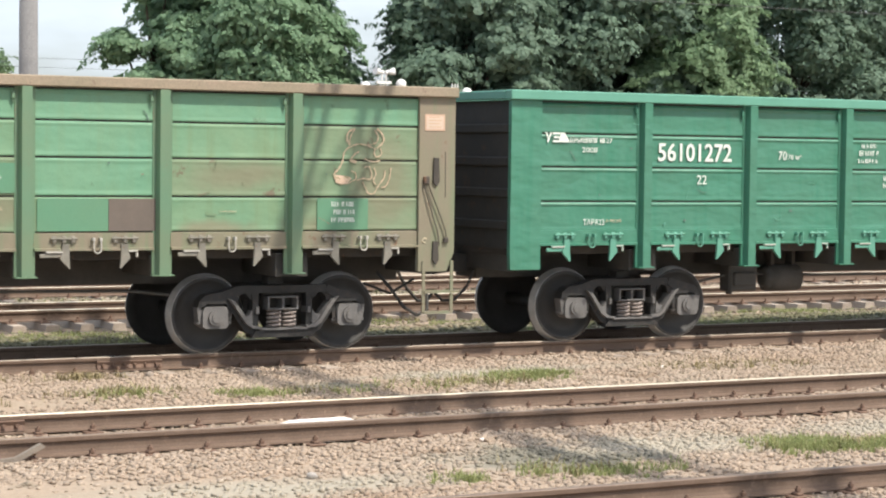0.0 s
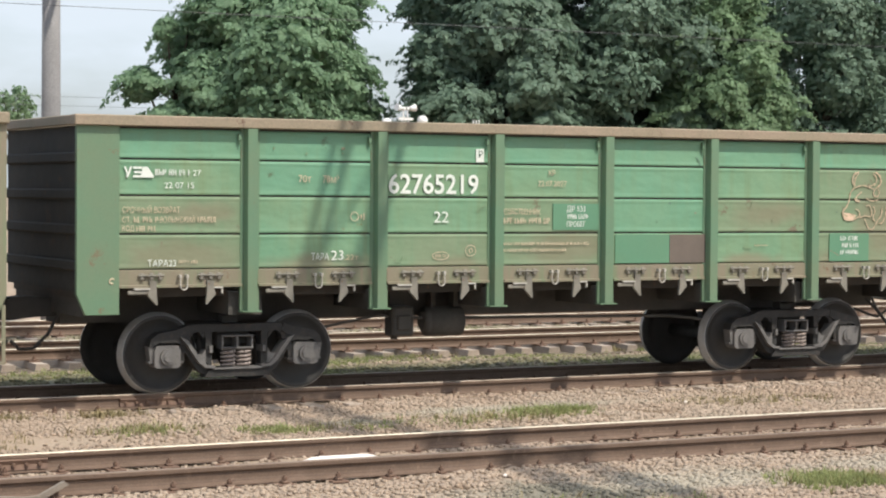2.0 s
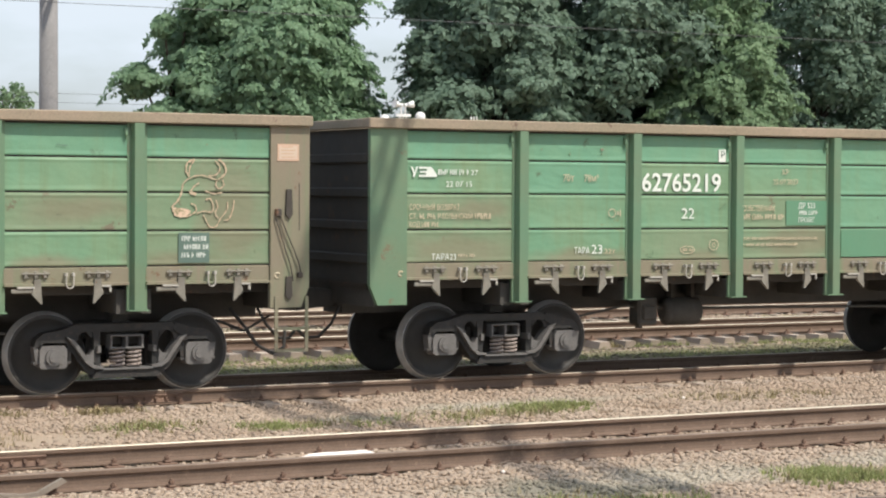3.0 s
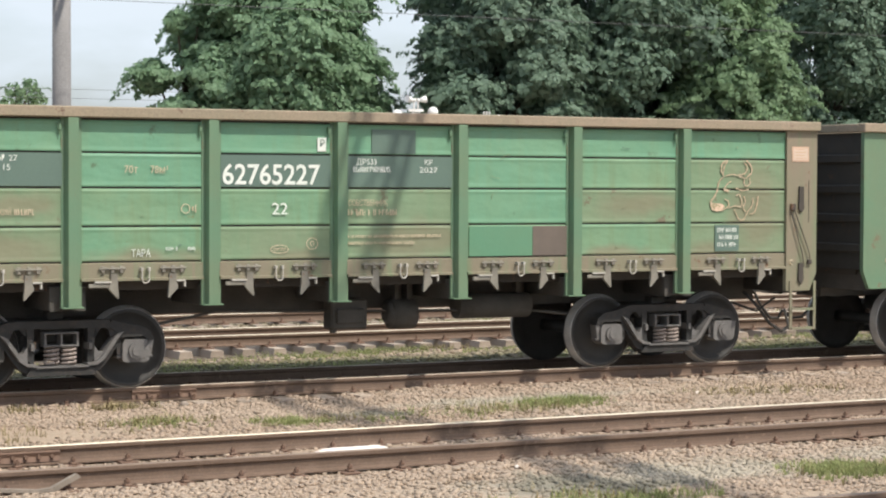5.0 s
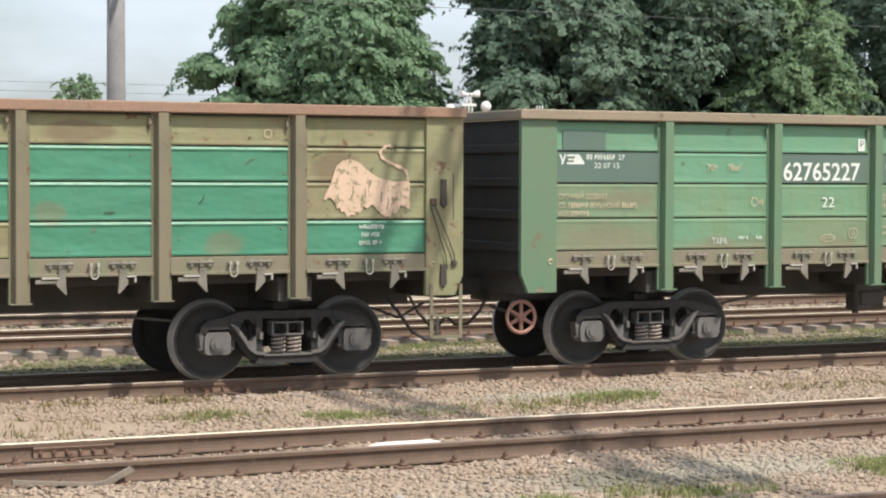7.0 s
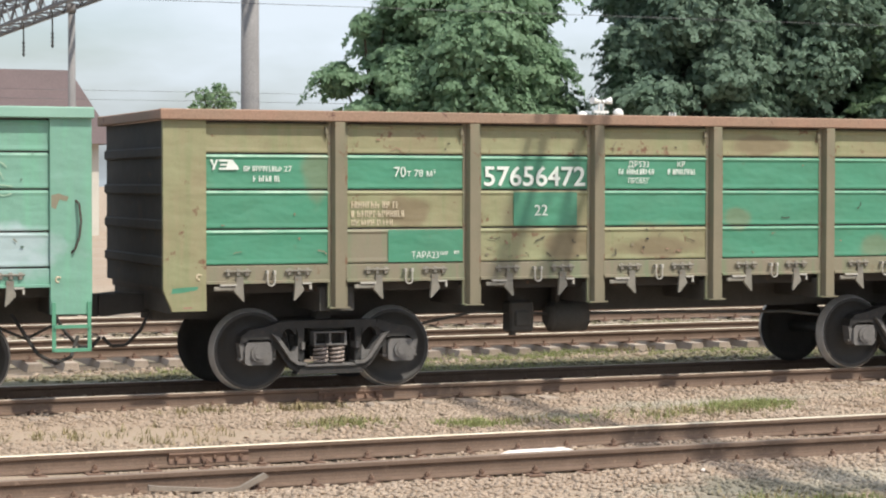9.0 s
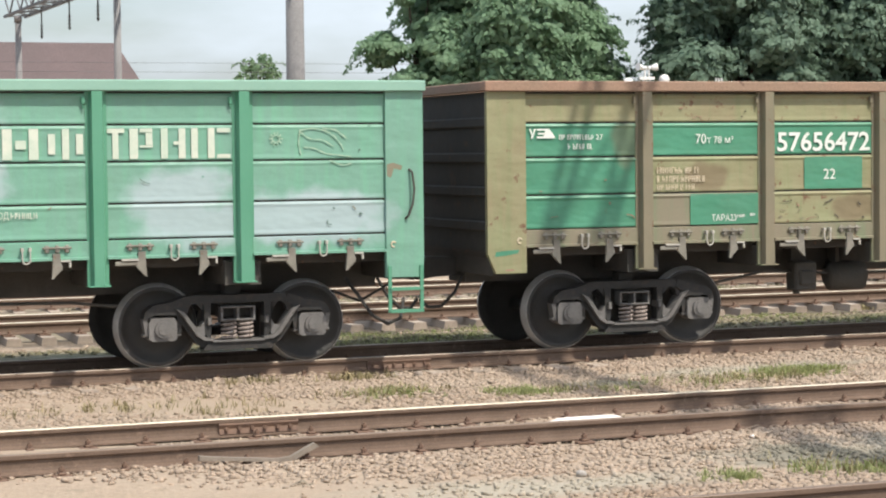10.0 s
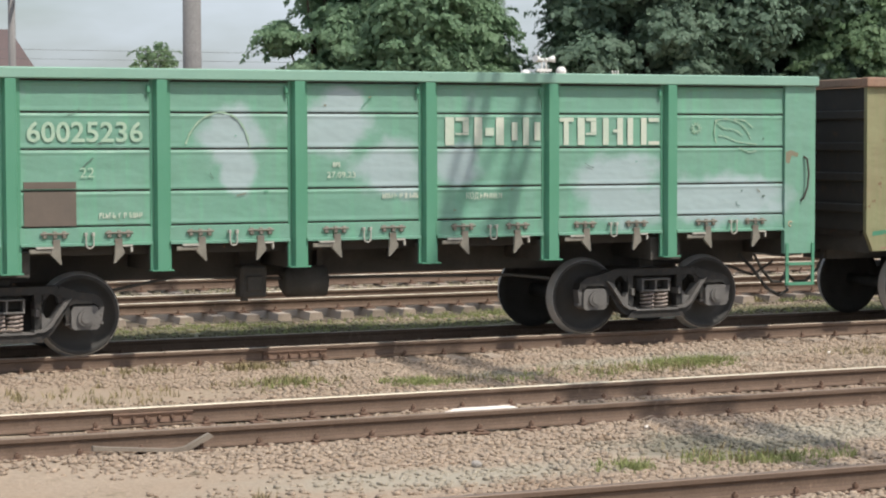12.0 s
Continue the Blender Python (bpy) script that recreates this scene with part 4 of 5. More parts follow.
def tan_board(i, k):
    if k == 3:
        return "tan"
    if i in (0, 4, 5):
        return "teal"
    if i == 1:
        return ("green_brown", "tan", "teal")[k]
    if i == 2:
        return ("tan", "tan", "teal")[k]
    if i == 3:
        return ("tan", "teal", "teal")[k]
    return ("teal", "tan", "tan")[k]


TAN = dict(OLD, wall="tan", rim="rim_rust", board=tan_board, sill="green_brown", post=lambda i: "tan_post", corner=lambda s: "tan", lock="lock", step="tan_post", lever="floor_edge")
MINT = dict(OLD, wall="mint", rim="mint_rim", board=lambda i, k: "mint", sill="mint", post=lambda i: "mint_post", corner=lambda s: "mint" if s > 0 else "mint_post", lock="lock", step="mint_post", lever="mint_post", strap="mint_post")

WAGONS = [
    build_wagon(0, "glossy dark-green open steel freight wagon, freshly repainted", NEW),
    build_wagon(1, "faded green open freight wagon with a scraped brown rim", OLD),
    build_wagon(2, "faded green open freight wagon with dark patches and handbrake wheel", OLD),
    build_wagon(3, "tan and green patchily repainted rusty open freight wagon", TAN),
    build_wagon(4, "mint-green open freight wagon with pale undercoat patches", MINT),
]
for i, w in enumerate(WAGONS):
    w.location = (TRAIN[0][1] + (1 - i) * WAGON_PITCH, TRACK_Y, 0)


# ---- markings and paint on the wagons ----
def shape(wagon, pts, mat, proud=0.0165, name="paint_patch"):
    bm = bmesh.new()
    prism(bm, pts, FACE - proud, FACE - proud + 0.003)
    return part(name, bm, mat, wagon)


def stroke(wagon, pts, w, mat, proud=0.017, name="painted_line"):
    """A painted line of even width through points, rounded by extra steps."""
    fine = []
    for i in range(len(pts) - 1):
        p0, p1, p2, p3 = (Vector(pts[max(0, min(len(pts) - 1, k))]) for k in (i - 1, i, i + 1, i + 2))
        for q in range(5):
            u = q / 5
            fine.append(0.5 * ((2 * p1) + (p2 - p0) * u + (2 * p0 - 5 * p1 + 4 * p2 - p3) * u * u + (3 * p1 - p0 - 3 * p2 + p3) * u ** 3))
    fine.append(Vector(pts[-1]))
    bm = bmesh.new()
    rows = []
    for i, p in enumerate(fine):
        d = (fine[min(i + 1, len(fine) - 1)] - fine[max(i - 1, 0)]).normalized()
        n = Vector((-d.y, d.x)) * w * (0.35 + 0.15 * math.sin(i * 1.7))
        rows.append([bm.verts.new((q.x, FACE - proud, q.y)) for q in (p + n, p - n)] + [bm.verts.new((q.x, FACE - proud + 0.003, q.y)) for q in (p - n, p + n)])
    for a, b in zip(rows, rows[1:]):
        for i in range(4):
            bm.faces.new((a[i], a[(i + 1) % 4], b[(i + 1) % 4], b[i]))
    bmesh.ops.recalc_face_normals(bm, faces=bm.faces)
    return part(name, bm, mat, wagon)


def ring_mark(wagon, x, z, r, mat="cream", squash=1.0):
    return stroke(wagon, [(x + r * squash * math.cos(a), z + r * math.sin(a)) for a in np.linspace(0, 2 * math.pi, 9)], 0.014, mat, 0.019, "round_mark")


def standard_marks(w, number, year, seed, mat2="cream", mark_x=-5.94, up=0.0):
    logo(w, mark_x, 2.67 + up * 0.3, 0.13)
    bars(w, -5.545, 2.70 + up * 0.6, 0.45, 0.07, 1, "white", seed)
    lettering(w, "27", -5.065, 2.70 + up * 0.6, 0.07, width=0.10)
    lettering(w, year, -5.43, 2.545 + up, 0.075, width=0.38)
    lettering(w, "СРОЧНЫЙ ВОЗВРАТ", -5.960, 2.245, 0.075, mat2, width=0.73)
    lettering(w, "СТ.", -5.960, 2.13, 0.07, mat2, width=0.11)
    bars(w, -5.810, 2.13, 0.29, 0.07, 1, mat2, seed + 1)
    lettering(w, "-ВОЛЫНСКИЙ", -5.510, 2.13, 0.07, mat2, width=0.47)
    bars(w, -5.000, 2.13, 0.22, 0.07, 1, mat2, seed + 2)
    lettering(w, "КОД", -5.960, 2.025, 0.07, mat2, width=0.15)
    bars(w, -5.780, 2.025, 0.26, 0.065, 1, mat2, seed + 3)
    lettering(w, "70т", -3.67, 2.63, 0.095, mat2, width=0.17)
    lettering(w, "78м³", -3.34, 2.63, 0.095, mat2, width=0.22)
    ring_mark(w, -2.89, 2.205, 0.055, mat2)
    box_ = bmesh.new()
    box(box_, -2.81, -2.79, FACE - 0.0205, FACE - 0.018, 2.18, 2.23)
    box(box_, -2.77, -2.755, FACE - 0.0205, FACE - 0.018, 2.16, 2.25)
    part("round_mark", box_, mat2, w)
    lettering(w, number, -2.425, 2.505, 0.255, width=1.30)
    lettering(w, "22", -1.77, 2.13, 0.15, width=0.21)
    patch(w, -1.15, -1.035, 2.915, 3.085, "white", 0.0185, "letter_plate")
    lettering(w, "Р", -1.125, 2.975, 0.09, "green_dark", width=0.06, y=FACE - 0.008)
    ring_mark(w, -1.66, 1.70, 0.05, mat2, 2.4)
    bars(w, -1.74, 1.68, 0.17, 0.04, 1, mat2, seed + 4)
    ring_mark(w, -1.22, 1.765, 0.07, mat2, 1.1)
    ring_mark(w, -1.22, 1.765, 0.03, mat2, 0.8)
    lettering(w, "СОБСТВЕННИК", -0.73, 2.235, 0.078, mat2, width=0.55)
    bars(w, -0.73, 2.115, 0.66, 0.075, 1, mat2, seed + 6)
    bars(w, -0.73, 1.83, 1.30, 0.038, 1, mat2, seed + 7)
    bars(w, -0.73, 1.745, 0.95, 0.038, 1, mat2, seed + 8)


def beast_head(w, x, z, k):
    """A faded outline drawing of a horned head."""
    def P(*q):
        return [(x + a * k, z + b * k) for a, b in q]
    for q, wide in (
        (P((0.25, 0.72), (0.20, 0.80), (0.22, 0.91), (0.32, 0.97)), 0.03),
        (P((0.24, 0.75), (0.26, 0.86), (0.33, 0.96)), 0.022),
        (P((0.54, 0.73), (0.67, 0.76), (0.71, 0.86), (0.64, 0.95)), 0.022),
        (P((0.69, 0.97), (0.78, 0.89), (0.80, 0.78), (0.69, 0.68)), 0.03),
        (P((0.14, 0.59), (0.22, 0.68), (0.40, 0.74), (0.56, 0.71), (0.67, 0.67)), 0.022),
        (P((0.67, 0.68), (0.65, 0.60), (0.70, 0.55), (0.77, 0.60), (0.75, 0.68)), 0.022),
        (P((0.15, 0.60), (0.12, 0.46), (0.06, 0.36), (0.00, 0.30), (0.01, 0.22)), 0.03),
        (P((0.27, 0.34), (0.34, 0.31), (0.35, 0.23), (0.27, 0.18), (0.20, 0.15)), 0.022),
        (P((0.27, 0.52), (0.33, 0.59), (0.40, 0.63)), 0.022),
        (P((0.36, 0.20), (0.48, 0.23), (0.59, 0.22), (0.61, 0.31), (0.56, 0.41), (0.49, 0.39)), 0.022),
        (P((0.49, 0.52), (0.62, 0.48), (0.75, 0.50)), 0.022),
        (P((0.65, 0.39), (0.68, 0.30), (0.64, 0.20), (0.69, 0.13)), 0.022),
        (P((0.46, 0.18), (0.51, 0.09), (0.56, 0.01), (0.65, 0.01), (0.72, 0.12), (0.82, 0.25), (0.83, 0.36)), 0.022),
        (P((0.93, 0.39), (0.91, 0.25), (0.85, 0.12), (0.77, 0.10)), 0.022),
    ):
        stroke(w, q, wide, "salmon_faint")
    shape(w, P((0.01, 0.28), (0.14, 0.27), (0.22, 0.26), (0.28, 0.23), (0.20, 0.15), (0.11, 0.14), (0.02, 0.17)), "salmon", 0.0175)
    shape(w, P((0.24, 0.52), (0.36, 0.49), (0.35, 0.45), (0.26, 0.47)), "salmon_faint", 0.0175)


def plate(w, x, z, ww, h, mat):
    bm = bmesh.new()
    box(bm, x, x + ww, FACE - 0.052, FACE - 0.0455, z, z + h)
    ob = part("notice_plate", bm, mat, w, "faded orange notice plate")
    bm = bmesh.new()
    box(bm, x + 0.025, x + ww - 0.025, FACE - 0.0535, FACE - 0.0515, z + 0.022, z + h - 0.022)
    part("panel", bm, "plate_cream", ob)
    bm = bmesh.new()
    for k in range(4):
        box(bm, x + 0.05, x + ww - 0.05 - 0.03 * (k % 2), FACE - 0.0555, FACE - 0.0535, z + 0.04 + k * h * 0.2, z + 0.055 + k * h * 0.2)
    part("bar", bm, mat, ob)


def data_panel(w, x0, x1, z0, z1, mat, seed, first=None):
    patch(w, x0, x1, z0, z1, mat, 0.0165)
    c = (x0 + x1) / 2
    for k in range(3):
        if first and k == 0:
            lettering(w, first, c - 0.15, z1 - 0.105, 0.078, width=0.29)
        elif first and k == 2:
            lettering(w, "ПРОБЕГ", c - 0.15, z1 - 0.305, 0.07, width=0.29)
        else:
            bars(w, c - 0.16 + 0.03 * (k % 2), z1 - 0.10 - k * 0.10, 0.30, 0.06, 1, "white", seed + k)


a, b = WAGONS[0], WAGONS[1]
# repainted wagon
logo(a, -5.99, 2.73, 0.13)
bars(a, -5.60, 2.73, 0.55, 0.065, 1, "white", 31)
lettering(a, "27", -5.03, 2.73, 0.065, width=0.10)
lettering(a, "2008", -5.41, 2.60, 0.07, width=0.24)
lettering(a, "ТАРА22", -5.38, 1.62, 0.08, width=0.34)
bars(a, -5.01, 1.655, 0.24, 0.04, 1, "cream", 33)
lettering(a, "56101272", -4.19, 2.50, 0.25, width=1.24)
lettering(a, "22", -3.53, 2.18, 0.13, width=0.17)
lettering(a, "70", -2.13, 2.53, 0.13, width=0.15)
lettering(a, "78 м³", -1.96, 2.54, 0.07, width=0.24)
bars(a, -0.62, 2.72, 0.25, 0.06, 1, "white", 35)
bars(a, -0.66, 2.61, 0.32, 0.07, 1, "white", 36)
bars(a, -0.68, 2.50, 0.34, 0.06, 1, "white", 37)
bars(a, -0.20, 2.25, 0.4, 0.07, 2, "white", 38)
# first faded wagon
standard_marks(b, "62765219", "22 07 15", 41)
lettering(b, "ТАРА23", -5.64, 1.60, 0.08, width=0.36)
bars(b, -5.24, 1.635, 0.24, 0.04, 1, "cream", 55)
lettering(b, "ТАРА", -3.49, 1.66, 0.09, width=0.24)
lettering(b, "23", -3.22, 1.66, 0.125, width=0.17)
lettering(b, ".22т", -3.04, 1.66, 0.065, "cream", width=0.20)
lettering(b, "КР", -0.06, 2.75, 0.075, "cream", width=0.10)
lettering(b, "22.07.2027", -0.22, 2.61, 0.075, "cream", width=0.44)
data_panel(b, 0.02, 0.73, 2.03, 2.38, "green_mid", 60, "ДР 533")
patch(b, 1.88, 2.47, 1.578, 1.965, "brown_patch")
patch(b, 1.0, 1.876, 1.578, 1.965, "green_mid", 0.0145)
beast_head(b, 4.855, 2.03, 0.856)
data_panel(b, 4.62, 5.33, 1.578, 1.972, "green_mid", 70)
plate(b, 6.12, 2.85, 0.29, 0.21, "orange")
bars(b, 3.3, 1.80, 0.22, 0.02, 1, "cream", 75)
# second faded wagon
c = WAGONS[2]
standard_marks(c, "62765227", "22 07 15", 81, mark_x=-5.955, up=0.11)
patch(c, -5.995, -4.425, 2.472, 2.862, "green_dark", 0.0145)
patch(c, -2.44, -0.97, 2.472, 2.862, "green_dark", 0.0145)
patch(c, -0.735, 0.75, 2.472, 2.862, "green_dark", 0.0145)
patch(c, -5.90, -5.25, 2.895, 3.15, "green_dark", 0.0145)
patch(c, -0.40, 0.22, 2.895, 3.20, "green_dark", 0.0145)
lettering(c, "ТАРА", -3.58, 1.63, 0.09, width=0.24)
bars(c, -3.14, 1.70, 0.14, 0.045, 1, "white", 95)
bars(c, -2.86, 1.70, 0.08, 0.04, 1, "white", 96)
lettering(c, "ДР533", -0.62, 2.755, 0.075, width=0.28)
bars(c, -0.66, 2.66, 0.50, 0.07, 1, "white", 98)
lettering(c, "КР", 0.34, 2.755, 0.072, width=0.11)
lettering(c, "2027", 0.27, 2.66, 0.07, width=0.26)
patch(c, 1.95, 2.47, 1.578, 1.965, "brown_patch")
patch(c, 1.0, 1.946, 1.578, 1.965, "green_mid", 0.0145)
beast_head(c, 4.775, 2.03, 0.856)
data_panel(c, 4.85, 5.25, 1.60, 1.965, "green_dark", 100)
plate(c, 6.13, 2.85, 0.29, 0.21, "orange")
# patched tan wagon
d = WAGONS[3]
logo(d, -5.95, 2.70, 0.12)
bars(d, -5.54, 2.68, 0.50, 0.065, 1, "white", 111)
lettering(d, "27", -5.04, 2.68, 0.07, width=0.10)
bars(d, -5.42, 2.56, 0.34, 0.07, 1, "white", 112)
lettering(d, "70", -3.63, 2.62, 0.13, width=0.15)
lettering(d, "т 78 м³", -3.46, 2.625, 0.09, width=0.38)
bars(d, -4.18, 2.24, 0.62, 0.08, 1, "cream", 113)
bars(d, -4.18, 2.13, 0.66, 0.08, 1, "cream", 114)
bars(d, -4.18, 2.03, 0.50, 0.07, 1, "cream", 115)
patch(d, -3.70, -2.71, 1.578, 1.972, "teal", 0.0145)
lettering(d, "ТАРА23", -3.40, 1.62, 0.085, width=0.36)
bars(d, -3.02, 1.66, 0.10, 0.04, 1, "white", 116)
bars(d, -2.83, 1.67, 0.07, 0.04, 1, "white", 117)
lettering(d, "57656472", -2.44, 2.515, 0.25, width=1.40)
patch(d, -2.02, -1.14, 2.012, 2.435, "teal", 0.0145)
lettering(d, "22", -1.74, 2.14, 0.14, width=0.18)
lettering(d, "ДР533", -0.42, 2.755, 0.078, width=0.30)
bars(d, -0.55, 2.66, 0.50, 0.07, 1, "white", 119)
lettering(d, "ПРОБЕГ", -0.42, 2.545, 0.072, width=0.30)
lettering(d, "КР", 0.29, 2.755, 0.075, width=0.11)
bars(d, 0.16, 2.66, 0.38, 0.07, 1, "white", 122)


def body_shape(w):
    """A large faded salmon paint shape with a ragged lower edge, cracks and a curled line."""
    r = random.Random(8)
    top, low = [], []
    for i in range(15):
        u = i / 14
        x = 4.66 + 1.17 * u
        hump = 2.50 + 0.26 * math.exp(-((u - 0.30) / 0.24) ** 2) - 0.03 * u
        if u < 0.12:
            hump = 2.28 + 1.9 * u
        top.append((x, hump + r.uniform(-0.008, 0.008)))
    for i in range(40):
        u = 1 - i / 39
        low.append((4.66 + 1.17 * u, 2.10 + 0.07 * math.sin(u * 15) + r.uniform(-0.035, 0.035) + 0.14 * max(0.0, 0.16 - u) / 0.16))
    shape(w, top + low, "salmon", 0.0165)
    stroke(w, [(5.80, 2.46), (5.78, 2.60), (5.62, 2.68), (5.46, 2.76), (5.43, 2.85), (5.52, 2.92), (5.60, 2.90)], 0.05, "salmon")
    for k in range(7):
        x, z = r.uniform(4.95, 5.6), r.uniform(2.2, 2.6)
        stroke(w, [(x, z), (x + r.uniform(-0.02, 0.03), z - 0.07), (x + r.uniform(-0.03, 0.03), z - r.uniform(0.1, 0.18))], 0.02, "tan_post", 0.0185, "paint_crack")
    ring_mark(w, 3.92, 3.05, 0.05)


body_shape(d)
for k in range(3):
    bars(d, 5.14 + 0.03 * (k % 2), 1.88 - k * 0.10, 0.30 - 0.06 * (k == 1), 0.055, 1, "white", 125 + k)
# mint wagon
e = WAGONS[4]
lettering(e, "60025236", -4.16, 2.555, 0.24, "cream_thin", width=1.37)
lettering(e, "22", -3.54, 2.14, 0.12, "cream_thin", width=0.17)
patch(e, -4.19, -3.58, 1.578, 1.975, "brown_patch")
patch(e, -4.19, -3.58, 2.012, 2.09, "brown_patch")
bars(e, -3.31, 1.66, 0.50, 0.065, 1, "cream_white", 131)
stroke(e, [(-2.26, 2.52), (-2.20, 2.66), (-2.06, 2.82), (-1.84, 2.90), (-1.64, 2.84), (-1.52, 2.68), (-1.46, 2.48)], 0.026, "mint_faint")
bars(e, -0.40, 2.24, 0.10, 0.06, 1, "cream_white", 132)
lettering(e, "27.09.23", -0.48, 2.11, 0.075, "cream_white", width=0.37)
bars(e, 0.25, 1.85, 0.46, 0.065, 1, "cream_white", 134)
lettering(e, "КОД", 1.38, 1.83, 0.08, "cream_white", width=0.17)
bars(e, 1.58, 1.83, 0.26, 0.07, 1, "cream_white", 135)


def scratches(w, areas, mats, seed):
    """Thin scraped lines and small chips on the boards: x0, x1, z0, z1, count."""
    r = random.Random(seed)
    for x0, x1, z0, z1, k in areas:
        for _ in range(k):
            x, z = r.uniform(x0, x1), r.uniform(z0, z1)
            if r.random() < 0.55:
                dx, dz = r.uniform(-0.16, 0.16), r.uniform(-0.14, 0.06)
                q = [(x, z), (x + dx * 0.5 + r.uniform(-0.03, 0.03), z + dz * 0.5 + r.uniform(-0.02, 0.02)), (x + dx, max(z0, min(z1, z + dz)))]
                stroke(w, q, r.uniform(0.010, 0.020), r.choice(mats), 0.0178, "scratch")
            else:
                a, b = r.uniform(0.010, 0.030), r.uniform(0.008, 0.020)
                shape(w, [(x + a * math.cos(t) * r.uniform(0.7, 1.2), z + b * math.sin(t) * r.uniform(0.7, 1.2)) for t in np.linspace(0, 2 * math.pi, 8)[:-1]], r.choice(mats), 0.0175, "paint_chip")


def plate_mark(w, pts, mat, name="paint_patch"):
    """Paint or rust on a corner plate."""
    bm = bmesh.new()
    prism(bm, pts, FACE - 0.0475, FACE - 0.0455)
    return part(name, bm, mat, w)


scratches(d, [(-2.4, -1.0, 1.62, 1.97, 16), (-0.7, 0.7, 1.62, 1.97, 16), (-0.6, 0.7, 2.95, 3.1, 5), (-4.2, -2.8, 2.95, 3.1, 6), (3.6, 4.2, 2.5, 3.1, 5), (4.5, 5.9, 2.5, 3.1, 8), (-5.8, -4.5, 1.65, 2.4, 5), (1.0, 4.2, 1.65, 2.8, 8)], ("floor_edge", "tan_post", "rim_rust"), 201)
scratches(b, [(-4.1, -3.0, 2.98, 3.06, 4), (-2.3, -1.0, 1.65, 2.4, 2), (1.0, 2.4, 1.65, 3.1, 3), (2.8, 4.2, 1.65, 3.1, 4), (4.5, 5.9, 1.65, 3.1, 3)], ("green_olive", "green_brown", "green_dark"), 203)
scratches(c, [(-5.9, -4.5, 1.65, 2.4, 2), (-4.1, -2.8, 1.65, 3.1, 2), (1.0, 2.4, 2.1, 3.1, 3), (2.8, 4.2, 1.65, 3.1, 4), (4.5, 5.9, 1.65, 3.1, 3)], ("green_olive", "green_brown", "green_dark"), 205)
scratches(e, [(-2.4, -0.9, 1.65, 3.1, 4), (-0.6, 0.8, 2.95, 3.1, 3), (-4.1, -2.8, 1.65, 3.1, 3), (1.0, 2.4, 1.65, 2.4, 2), (2.8, 4.2, 2.1, 2.4, 2), (5.3, 5.8, 1.65, 1.95, 4), (5.3, 5.9, 2.4, 3.1, 2)], ("mint_post", "green_brown", "green_dark"), 207)
scratches(a, [(-5.9, -4.5, 2.0, 3.1, 4), (-4.1, -2.6, 1.65, 2.2, 4), (-2.2, -0.9, 1.65, 2.4, 4)], ("new_green_rim", "green_dark"), 209)
plate_mark(d, [(-6.43, 1.24), (-6.30, 1.25), (-6.12, 1.28), (-6.10, 1.32), (-6.25, 1.315), (-6.42, 1.30)], "teal")
plate_mark(d, [(-6.30, 1.06), (-6.22, 1.055), (-6.16, 1.07), (-6.20, 1.085), (-6.28, 1.08)], "rim_rust", "rust_patch")
plate_mark(c, [(-6.32, 1.05), (-6.24, 1.045), (-6.17, 1.06), (-6.21, 1.072), (-6.30, 1.07)], "rim_rust", "rust_patch")
plate_mark(e, [(6.10, 2.40), (6.18, 2.42), (6.30, 2.38), (6.28, 2.33), (6.19, 2.35), (6.15, 2.24), (6.10, 2.26)], "green_brown", "rust_patch")
for w in (b, c, d):
    plate_mark(w, [(6.42, 2.58), (6.432, 2.58), (6.436, 2.0), (6.424, 1.98)], "floor_edge", "scratch")


